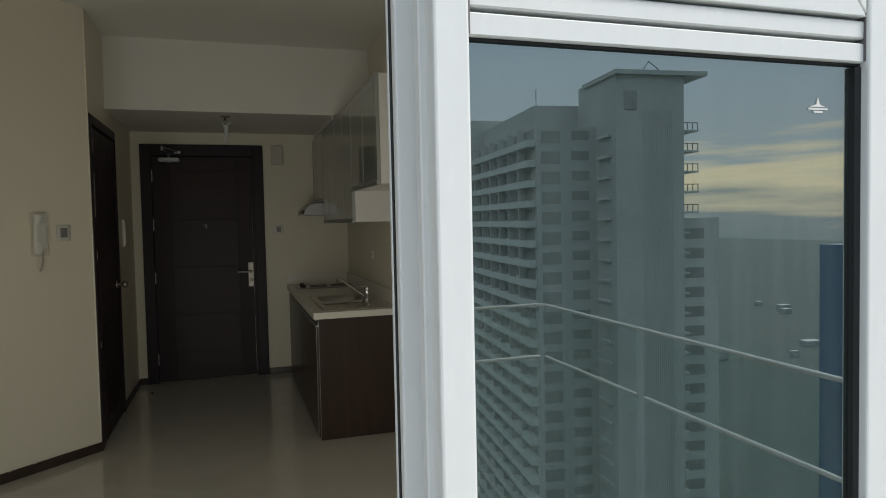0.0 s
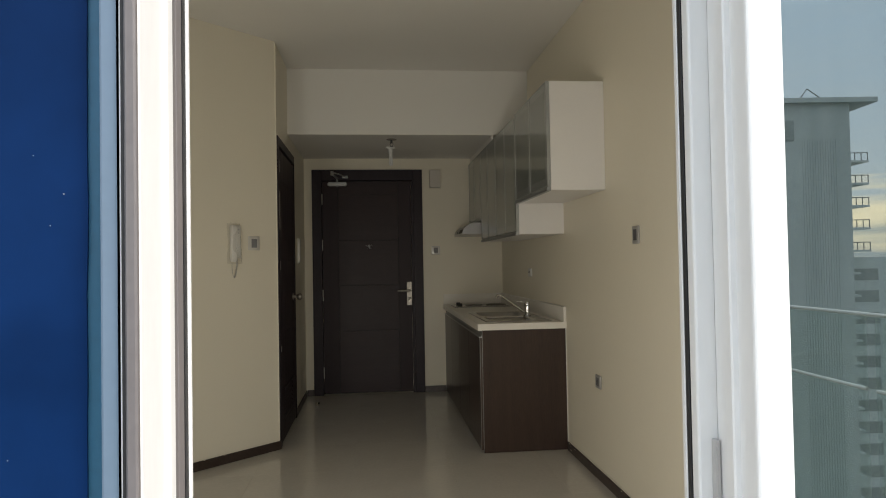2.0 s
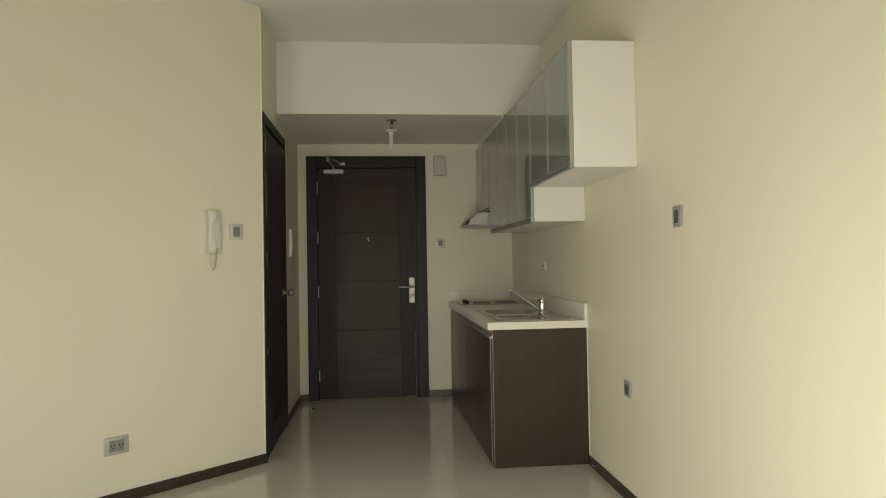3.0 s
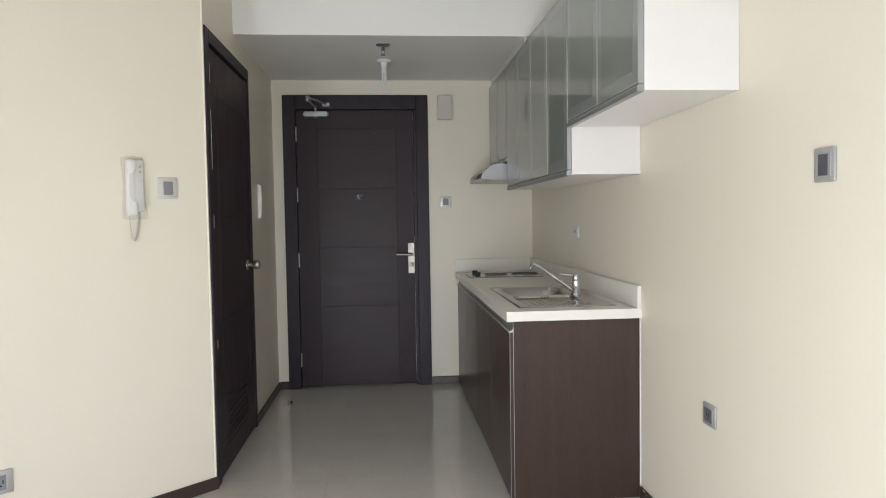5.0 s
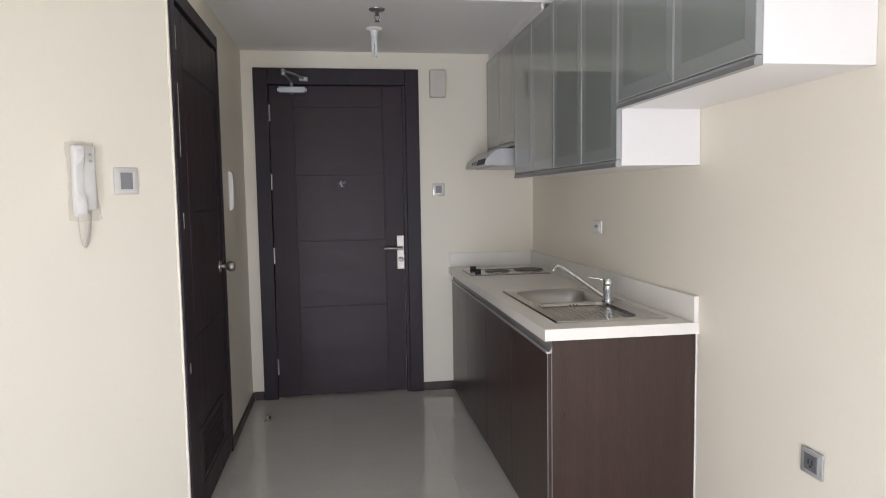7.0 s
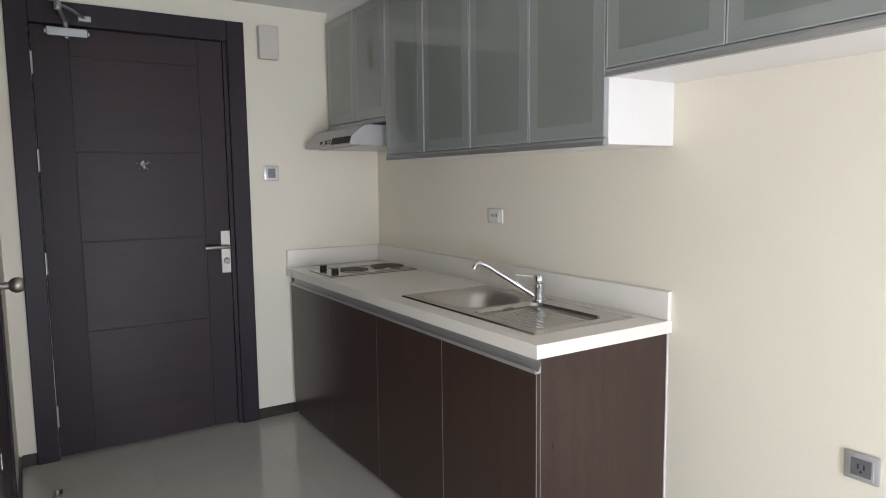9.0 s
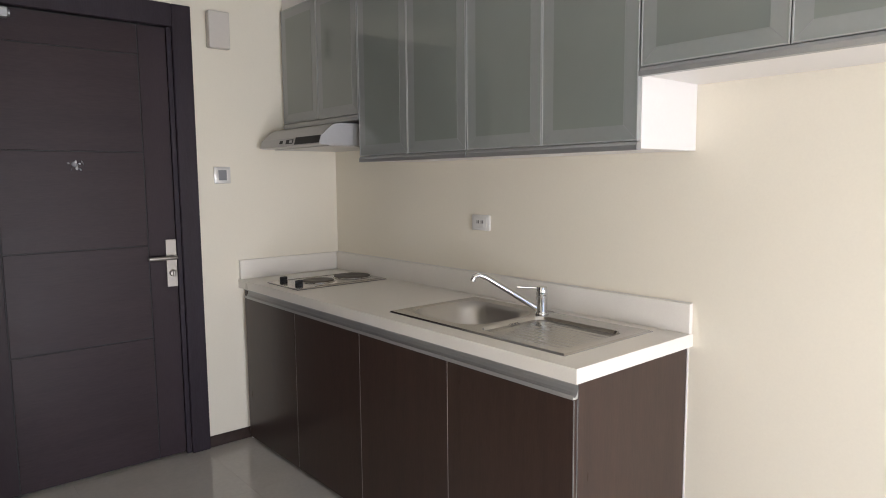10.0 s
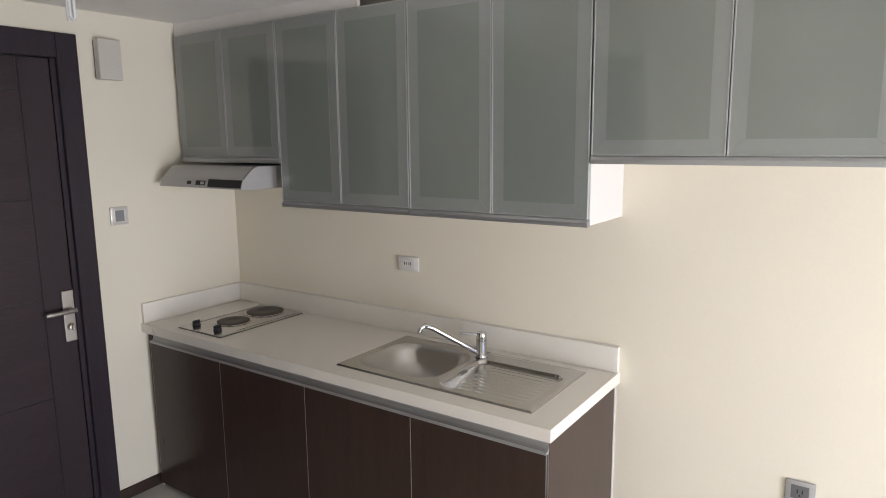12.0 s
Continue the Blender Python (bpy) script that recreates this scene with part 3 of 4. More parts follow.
for k in range(26):
    u, v = rng.uniform(90, 420), rng.uniform(420, 1300)
    x, y = place_tower(u, v)
    s = rng.uniform(3, 11)
    box(roofs, x, x + s * rng.uniform(0.8, 2.2), y, y + s, -120, -120 + rng.uniform(3, 9))
solid("far_houses", roofs, M_ROOF, "pale roofs of far-off low houses", "houses", "stuff")

# ---- entrance door ----
door = thing("door_1", (-0.29, BACK, 0), "closed dark-stained panelled entrance door in a matching frame", "door", kind="structure")
casing = part("door_frame", one(D_X0, O_X0 + 0.004, BACK - 0.022, BACK + 0.10, 0, D_TOP, bevel=0.003), M_DOORF, door, "dark-stained frame")
part("door_frame", one(O_X1 - 0.004, D_X1, BACK - 0.022, BACK + 0.10, 0, D_TOP, bevel=0.003), M_DOORF, door)
part("door_frame", one(O_X0 + 0.004, O_X1 - 0.004, BACK - 0.022, BACK + 0.10, O_TOP - 0.006, D_TOP, bevel=0.003), M_DOORF, door)
part("door_stop", one(O_X1 - 0.026, O_X1 - 0.003, BACK - 0.004, BACK + 0.02, 0, O_TOP - 0.007, bevel=0.002), M_DOORF, door)
LF = BACK + 0.002
leaf = part("leaf", one(O_X0 + 0.008, O_X1 - 0.028, LF + 0.004, LF + 0.042, 0.012, O_TOP - 0.010), M_BLACK, door, "dark core of the leaf")
GX0, GX1 = -0.580, 0.006
rows = [0.012, 0.619, 1.064, 1.504, 1.952, O_TOP - 0.012]
g = 0.0022
part("panel", one(O_X0 + 0.009, GX0 - g, LF, LF + 0.02, 0.012, O_TOP - 0.012, bevel=0.0016), M_DOOR, leaf)
part("panel", one(GX1 + g, O_X1 - 0.029, LF, LF + 0.02, 0.012, O_TOP - 0.012, bevel=0.0016), M_DOOR, leaf)
for z0, z1 in zip(rows, rows[1:]):
    part("panel", one(GX0 + g, GX1 - g, LF, LF + 0.02, z0 + g, z1 - g, bevel=0.0016), M_DOORH, leaf)
for z in (1.86, 1.41, 0.92, 0.165):
    hinge = B()
    rod(hinge, (O_X0 + 0.006, LF - 0.004, z), (O_X0 + 0.006, LF - 0.004, z + 0.105), 0.0075, n=12)
    part("hinge", hinge, M_GREYP, door, "worn steel hinge", smooth=True)
plate = part("handle_plate", one(0.083, 0.133, LF - 0.008, LF + 0.001, 0.857, 1.089, bevel=0.003, seg=2), M_NICKEL, door, "satin nickel lock plate")
bm = B()
rod(bm, (0.113, LF - 0.008, 1.003), (0.113, LF - 0.052, 1.003), 0.010)
rod(bm, (0.122, LF - 0.050, 1.003), (-0.010, LF - 0.050, 1.003), 0.0095, bevel=0.003)
part("handle", bm, M_NICKEL, plate, "satin nickel lever handle", smooth=True)
bm = B()
rod(bm, (0.109, LF - 0.007, 0.925), (0.109, LF - 0.026, 0.925), 0.017, 0.015, bevel=0.003)
box(bm, 0.103, 0.115, LF - 0.034, LF - 0.024, 0.910, 0.940, bevel=0.003)
part("thumb_turn", bm, M_NICKEL, plate, smooth=True)
bm = B()
rod(bm, (-0.285, LF + 0.002, 1.447), (-0.285, LF - 0.006, 1.447), 0.013, 0.010, n=24)
part("peephole", bm, M_MIDP, door, "peephole under a scrap of film", smooth=True)
bm = B()
rng = random.Random(11)
for k in range(9):
    w = rng.uniform(0.007, 0.015)
    q = Matrix.Translation((-0.285 + rng.uniform(-0.030, 0.030), LF - 0.011, 1.444 + rng.uniform(-0.020, 0.016))) @ Euler((rng.uniform(0, 3), rng.uniform(0, 3), rng.uniform(0, 3))).to_matrix().to_4x4()
    bmesh.ops.create_icosphere(bm, subdivisions=1, radius=w * 0.8, matrix=q @ Matrix.Diagonal((1, 0.25, 0.7, 1)))
part("film_scrap", bm, glass_material("crumpled_clear_film", (0.9, 0.9, 0.92), (0.85, 0.85, 0.88), rough=0.30, share=0.42, dust=0.12), door, "crumpled clear film")
# closer: body on the leaf, arm up to the frame
closer = thing("door_closer", (-0.58, BACK - 0.02, 2.05), "grey metal overhead door closer with folding arm", "door closer")
part("body", one(-0.668, -0.497, LF - 0.046, LF, 2.038, 2.078, bevel=0.004, seg=2), M_ALUS, closer)
bm = B()
rod(bm, (-0.585, LF - 0.025, 2.030), (-0.585, LF - 0.025, 2.118), 0.011, bevel=0.002)
for xa, xb in ((-0.668, -0.676), (-0.497, -0.489)):
    part("end_cap", rod(B(), (xa, LF - 0.023, 2.058), (xb, LF - 0.023, 2.058), 0.014), M_ALUS, closer, smooth=True)
part("spindle", bm, M_ALUS, closer, smooth=True)
bm = B()
tube(bm, [(-0.585, LF - 0.026, 2.112), (-0.605, LF - 0.10, 2.128), (-0.622, LF - 0.19, 2.136)], 0.010)
tube(bm, [(-0.622, LF - 0.19, 2.150), (-0.56, LF - 0.12, 2.142), (-0.505, LF - 0.035, 2.128)], 0.007)
rod(bm, (-0.622, LF - 0.19, 2.122), (-0.622, LF - 0.19, 2.162), 0.014, bevel=0.003)
part("arm", bm, M_ALUS, closer, smooth=True)
part("bracket", one(-0.535, -0.478, LF - 0.045, BACK - 0.022, 2.112, 2.140, bevel=0.003), M_ALUS, closer)
# floor stop behind the door's swing
stop = thing("door_stop", (-0.766, 6.153, 0), "small metal door stop on the tile floor", "door stop")
bm = B()
rod(bm, (-0.766, 6.153, 0), (-0.766, 6.153, 0.006), 0.021, bevel=0.002)
rod(bm, (-0.766, 6.153, 0.006), (-0.766, 6.153, 0.034), 0.011, bevel=0.003)
part("base", bm, M_NICKEL, stop, smooth=True)
part("buffer", rod(B(), (-0.766, 6.153, 0.020), (-0.745, 6.153, 0.020), 0.009, bevel=0.002), M_BLACK, stop, smooth=True)

# ---- bathroom door ----
bath = thing("door_3", (NOOK, 5.24, 0), "closed dark brown bathroom door with a louvred vent", "door", kind="structure")
FX = NOOK + 0.012
part("door_frame", one(NOOK - 0.11, FX, B_Y0, B_Y0 + 0.062, 0, B_TOP, bevel=0.003), M_DOORF, bath, "dark-stained frame, chipped along its edge")
part("door_frame", one(NOOK - 0.11, FX, B_Y1 - 0.030, B_Y1, 0, B_TOP, bevel=0.003), M_DOORF, bath)
part("door_frame", one(NOOK - 0.11, FX, B_Y0 + 0.062, B_Y1 - 0.030, B_TOP - 0.065, B_TOP, bevel=0.003), M_DOORF, bath)
LX = NOOK + 0.007
by0, by1, bt = B_Y0 + 0.064, B_Y1 - 0.032, B_TOP - 0.082
bleaf = part("leaf", one(LX - 0.036, LX - 0.004, by0, by1, 0.012, bt), M_BLACK, bath, "core of the leaf")
V0, V1, VZ0, VZ1 = by0 + 0.16, by1 - 0.20, 0.155, 0.365
pz = [0.012, VZ0 - 0.02, VZ1 + 0.02, 0.78, 1.30, 1.88, bt - 0.004]
part("panel", one(LX - 0.02, LX, by0, by0 + 0.115, 0.012, bt, bevel=0.0016), M_DOOR, bleaf)
part("panel", one(LX - 0.02, LX, by1 - 0.115, by1, 0.012, bt, bevel=0.0016), M_DOOR, bleaf)
for i, (z0, z1) in enumerate(zip(pz, pz[1:])):
    if i == 1:
        part("panel", one(LX - 0.02, LX, by0 + 0.118, V0 - 0.002, z0, z1, bevel=0.0016), M_DOOR, bleaf)
        part("panel", one(LX - 0.02, LX, V1 + 0.002, by1 - 0.118, z0, z1, bevel=0.0016), M_DOOR, bleaf)
    else:
        part("panel", one(LX - 0.02, LX, by0 + 0.118, by1 - 0.118, z0 + 0.0015, z1 - 0.0015, bevel=0.0016), M_DOOR, bleaf)
vent = part("vent_frame", one(LX - 0.015, LX + 0.002, V0, V1, VZ1 - 0.012, VZ1 + 0.014, bevel=0.002), M_DOOR, bath)
part("vent_frame", one(LX - 0.015, LX + 0.002, V0, V1, VZ0 - 0.014, VZ0 + 0.012, bevel=0.002), M_DOOR, bath)
part("vent_frame", one(LX - 0.015, LX + 0.002, V0, V0 + 0.022, VZ0 + 0.012, VZ1 - 0.012, bevel=0.002), M_DOOR, bath)
part("vent_frame", one(LX - 0.015, LX + 0.002, V1 - 0.022, V1, VZ0 + 0.012, VZ1 - 0.012, bevel=0.002), M_DOOR, bath)
for k in range(5):
    z = VZ0 + 0.028 + 0.034 * k
    part("slat", prism(B(), [(LX - 0.014, z + 0.022), (LX - 0.010, z + 0.026), (LX + 0.006, z + 0.004), (LX + 0.002, z)], "y", V0 + 0.022, V1 - 0.022), M_DOOR, bath)
bm = B()
KY, KZ = 5.555, 1.014
rod(bm, (LX, KY, KZ), (LX + 0.008, KY, KZ), 0.031, 0.028, n=28, bevel=0.002)
rod(bm, (LX + 0.008, KY, KZ), (LX + 0.035, KY, KZ), 0.011, 0.013)
rings = []
for s, r in ((0.032, 0.013), (0.040, 0.022), (0.052, 0.027), (0.064, 0.026), (0.073, 0.020), (0.076, 0.010)):
    rings.append([(LX + s, KY + r * math.cos(k * math.pi / 12), KZ + r * math.sin(k * math.pi / 12)) for k in range(24)])
rings_mesh(bm, rings)
part("door_knob", bm, M_NICKEL, bath, "round satin metal knob", smooth=True)
# pale paint showing along the corner edge
solid("corner_trim", one(NOOK - 0.004, NOOK + 0.0045, CORNER[1] - 0.004, B_Y0 - 0.001, SK_H, CEIL - 0.01, bevel=0.001), M_WALL, "thin painted corner bead beside the door frame", "trim", "structure")
for z0, z1 in ((1.93, 2.02), (1.52, 1.80), (1.24, 1.30), (0.66, 0.70)):
    part("hinge", one(NOOK + 0.0122, NOOK + 0.0140, B_Y0 + 0.052, B_Y0 + 0.058, z0, z1), M_NICKEL, bath, "bright worn edge of a hinge")

# white moulded handset cradle on the passage wall
bm = B()
prof = []
for k in range(17):
    t = k / 16
    prof.append((NOOK + 0.002 + 0.024 * math.sin(math.pi * min(max(t, 0.0), 1.0)) ** 0.14, 1.283 + 0.232 * t))
prism(bm, [(NOOK, 1.283)] + prof[1:-1] + [(NOOK, 1.515)], "y", 5.965, 6.035, bevel=0.004)
solid("wall_handset", bm, M_PLAST, "slim white plastic handset on the passage wall", "handset", smooth=True)

# ---- fittings on the entrance wall and the lowered ceiling ----
chime = thing("door_chime", (0.38, BACK, 2.025), "off-white plastic door chime box on the wall", "door chime")
M_CHIME = material("aged_beige_plastic", (0.60, 0.56, 0.50), 0.4, vary=0.03, fine=60, bump=0.01)
part("cover", one(0.324, 0.429, BACK - 0.052, BACK - 0.012, 2.016, 2.193, bevel=0.004, seg=2), M_CHIME, chime)
# dark colour stands in for the shadow in the gap behind the cover
part("back_plate", one(0.329, 0.424, BACK - 0.012, BACK, 2.023, 2.186), M_DARKP, chime, "recessed back plate, darkened for the shadow gap behind the cover")


def wall_plate(name, label, at, turn, w, h, keys, category="switch", sockets=0, inner=M_MIDP, rim=M_PLATE, inset=None):
    """A plate on a wall: local x runs along the wall, y points into the wall, z up; the origin is its middle."""
    t = thing(name, at, label, category, turn=turn)
    ORIGIN[t] = Matrix.Identity(4)
    t.matrix_world = pose(*at, 0, 0, turn)
    part("plate", one(-w / 2, w / 2, -0.010, -0.001, -h / 2, h / 2, bevel=0.0045, seg=2), rim, t, smooth=True)
    part("inner_frame", one(-w * 0.35, w * 0.35, -0.0112, -0.0095, -h * 0.35, h * 0.35, bevel=0.0008), inset or rim, t)
    kw = w * (0.46 if sockets > 1 else 0.62 if sockets else 0.52) / keys
    for k in range(keys):
        cx = (k - (keys - 1) / 2) * kw
        key = part("rocker" if not sockets else "socket", one(cx - kw / 2 + 0.001, cx + kw / 2 - 0.001, -0.0125, -0.009, -h * 0.31, h * 0.31, bevel=0.0015), inner, t)
        if sockets:
            for sx in (-1, 1) if sockets < 2 else (-2.4, -1, 1, 2.4):
                part("slot", one(cx + sx * 0.0075 - 0.0019, cx + sx * 0.0075 + 0.0019, -0.0131, -0.0122, -0.004, 0.010), M_BLACK, key)
            if sockets < 2:
                part("slot", rod(B(), (cx, -0.0122, -0.011), (cx, -0.0131, -0.011), 0.0034, n=10), M_BLACK, key)
    return t


wall_plate("light_switch", "silver-rimmed square light switch beside the entrance door", (0.377, BACK, 1.397), 0, 0.086, 0.084, 1, rim=M_RIM, inset=M_PLAST)
on_slant = lambda s, z: (CORNER[0] + DIR.x * s, CORNER[1] + DIR.y * s, z)
SL = SLANT_ANGLE
wall_plate("light_switch", "silver-rimmed square light switch on the slanting wall", on_slant(0.188, 1.422), SL, 0.088, 0.096, 1, rim=M_RIM)
wall_plate("power_socket", "grey double power socket low on the slanting wall", on_slant(0.890, 0.300), SL, 0.125, 0.092, 2, "socket", 1, inner=M_MIDP, rim=M_GREYP)
wall_plate("light_switch", "dark grey switch plate on the kitchen wall", (RIGHT, 3.178, 1.388), -90, 0.080, 0.088, 1, inner=M_DARKP)
wall_plate("power_socket", "grey power socket low on the kitchen wall", (RIGHT, 3.774, 0.567), -90, 0.090, 0.078, 1, "socket", 1, inner=M_SOCK)
wall_plate("power_socket", "white power socket with a small centre block above the worktop", (RIGHT, 5.396, 1.178), -90, 0.114, 0.068, 1, "socket", 2, inner=M_PLAST, rim=M_PLAST)

# intercom handset under clear wrap, on the slanting wall
phone = thing("intercom_phone", on_slant(0.345, 1.275), "white intercom handset wrapped in clear plastic", "intercom", turn=SL)
ORIGIN[phone] = Matrix.Identity(4)
phone.matrix_world = pose(*on_slant(0.340, 1.293), 0, 0, SL) @ Matrix.Scale(0.92, 4)
part("base", one(-0.022, 0.044, -0.034, -0.001, 0.030, 0.268, bevel=0.010, seg=3), M_PLAST, phone, smooth=True)
bm = B()
# receiver: two swollen ends joined by a slim grip, seen from the side
pr = [(-0.020, 0.264), (-0.046, 0.270), (-0.062, 0.262), (-0.066, 0.240), (-0.062, 0.212), (-0.050, 0.192), (-0.046, 0.140), (-0.050, 0.088), (-0.062, 0.068), (-0.066, 0.040), (-0.062, 0.016), (-0.046, 0.004), (-0.020, 0.010)]
prism(bm, pr, "x", -0.044, -0.006, bevel=0.008)
part("handset", bm, M_PLAST, phone, "white curved receiver", smooth=True)
for k in range(2):
    part("button", one(0.018, 0.029, -0.037, -0.033, 0.206 + 0.024 * k, 0.216 + 0.024 * k, bevel=0.002), M_GREYP, phone, "grey push button")
M_CORD = material("aged_white_cord", (0.52, 0.50, 0.46), 0.5, vary=0.05, bump=0)
bm = B()
# the cord hangs as a narrow loop: stretched straight on one side, coiled on the other
pts = [(-0.030, -0.030, 0.012), (-0.027, -0.026, -0.030), (-0.022, -0.022, -0.070), (-0.014, -0.020, -0.098), (-0.006, -0.020, -0.108)]
for k in range(200):
    t = k / 199
    cx, cz = -0.006 + 0.024 * math.sin(t * math.pi / 2) ** 0.7, -0.108 + 0.134 * t
    a5 = 2 * math.pi * 21 * t
    pts.append((cx + 0.0052 * math.cos(a5), -0.020 + 0.0052 * math.sin(a5), cz))
tube(bm, pts, 0.0017, 6)
part("cord", bm, M_CORD, phone, "coiled white cord", smooth=True)
bm = B()
rng = random.Random(5)
loops = []
for k in range(15):
    t = k / 14
    z = -0.008 + 0.290 * t
    lo, hi = -0.047 - 0.003 * math.sin(t * 9), 0.046 + 0.004 * math.sin(t * 7) + (0.020 * (1 - t / 0.3) if t < 0.3 else 0)
    d = 0.072 * math.sin(math.pi * (0.06 + 0.88 * t)) ** 0.4
    loops.append([((lo + hi) / 2 + (hi - lo) / 2 * math.cos(q) + rng.uniform(-0.002, 0.002), -0.001 - d * math.sin(q) + rng.uniform(-0.004, 0.004) * math.sin(q), z + rng.uniform(-0.004, 0.004)) for q in [math.pi * j / 12 for j in range(13)]])
grid = [[bm.verts.new(p) for p in lp] for lp in loops]
for r0, r1 in zip(grid, grid[1:]):
    for j in range(12):
        bm.faces.new((r0[j], r0[j + 1], r1[j + 1], r1[j]))
M_WRAP = glass_material("clear_wrap", (0.95, 0.95, 0.93), (0.965, 0.96, 0.95), rough=0.40, share=0.06, dust=0.08)
wrap = part("plastic_wrap", bm, M_WRAP, phone, "crumpled clear plastic wrap", smooth=False)
wrap.visible_shadow = False

# lamp holder and sprinkler on the lowered ceiling
lamp = thing("ceiling_lamp", (-0.072, 5.975, SOFFIT), "unlit compact fluorescent bulb in a white ceiling holder", "lamp")
LXc, LYc = -0.072, 5.975
bm = B()
rings = []
for z, r in ((0.0, 0.045), (-0.005, 0.046), (-0.010, 0.040), (-0.015, 0.024), (-0.036, 0.020), (-0.050, 0.019), (-0.051, 0.006)):
    rings.append([(LXc + r * math.cos(k * math.pi / 12), LYc + r * math.sin(k * math.pi / 12), SOFFIT + z) for k in range(24)])
rings_mesh(bm, rings)
part("holder", bm, M_BULB, lamp, "white porcelain holder", smooth=True)
bm = B()
rod(bm, (LXc, LYc, SOFFIT - 0.050), (LXc, LYc, SOFFIT - 0.085), 0.016, 0.018, bevel=0.003)
part("bulb_base", bm, M_BULB, lamp, smooth=True)
for k in range(3):
    a = 2.1 * k + 0.4
    bm = B()
    dx, dy = 0.009 * math.cos(a), 0.009 * math.sin(a)
    ex, ey = 0.007 * math.cos(a + 1.57), 0.007 * math.sin(a + 1.57)
    zt = SOFFIT - 0.08
    tube(bm, [(LXc + dx + ex, LYc + dy + ey, zt), (LXc + dx + ex, LYc + dy + ey, zt - 0.072), (LXc + dx, LYc + dy, zt - 0.080), (LXc + dx - ex, LYc + dy - ey, zt - 0.072), (LXc + dx - ex, LYc + dy - ey, zt)], 0.0055, 8)
    part("tube", bm, M_BULB, lamp, smooth=True)
spr = thing("sprinkler", (-0.075, 5.585, SOFFIT), "ceiling sprinkler head with a dark round plate", "sprinkler")
bm = B()
rod(bm, (-0.075, 5.585, SOFFIT), (-0.075, 5.585, SOFFIT - 0.007), 0.043, 0.039, n=28, bevel=0.002)
part("plate", bm, M_NICKEL, spr, "tarnished round plate", smooth=True)
bm = B()
rod(bm, (-0.075, 5.585, SOFFIT - 0.006), (-0.075, 5.585, SOFFIT - 0.034), 0.009)
for sx in (-1, 1):
    tube(bm, [(-0.075 + sx * 0.009, 5.585, SOFFIT - 0.028), (-0.075 + sx * 0.012, 5.585, SOFFIT - 0.045), (-0.075, 5.585, SOFFIT - 0.062)], 0.002, 6)
rod(bm, (-0.075, 5.585, SOFFIT - 0.060), (-0.075, 5.585, SOFFIT - 0.063), 0.014)
part("head", bm, M_DARKP, spr, smooth=True)

# ---- kitchen: base units, worktop ----
C_Y0, C_Y1, C_X, TOP = 4.400, BACK, 0.440, 0.858
bm = B()
# worktop as four strips round the cut-outs for sink and hob, joined in one mesh
S_X0, S_X1, S_Y0, S_Y1 = 0.522, 0.970, 4.510, 5.360     # sink, outer edge
H_X0, H_X1, H_Y0, H_Y1 = 0.497, 1.000, 6.062, 6.372     # hob, outer edge
m4 = 0.03
box(bm, C_X, S_X0 + m4, C_Y0, C_Y1, 0.815, TOP)
box(bm, S_X1 - m4, RIGHT, C_Y0, C_Y1, 0.815, TOP)
box(bm, S_X0 + m4, S_X1 - m4, C_Y0, S_Y0 + m4, 0.815, TOP)
box(bm, S_X0 + m4, S_X1 - m4, S_Y1 - m4, C_Y1, 0.815, TOP)
bmesh.ops.remove_doubles(bm, verts=bm.verts, dist=0.0004)
worktop = solid("worktop", bm, M_COUNTER, "off-white solid worktop with an upstand along the walls", "worktop")
UP = 0.958
part("upstand", one(RIGHT - 0.020, RIGHT - 0.001, C_Y0 + 0.002, C_Y1 - 0.001, TOP, UP, bevel=0.0015), M_COUNTER, worktop)
part("upstand", one(C_X + 0.006, RIGHT - 0.021, C_Y1 - 0.020, C_Y1 - 0.001, TOP, UP, bevel=0.0015), M_COUNTER, worktop)
part("seal", one(RIGHT - 0.004, RIGHT, C_Y0 + 0.004, C_Y1 - 0.004, UP, UP + 0.002), M_PLAST, worktop, "pale silicone line")


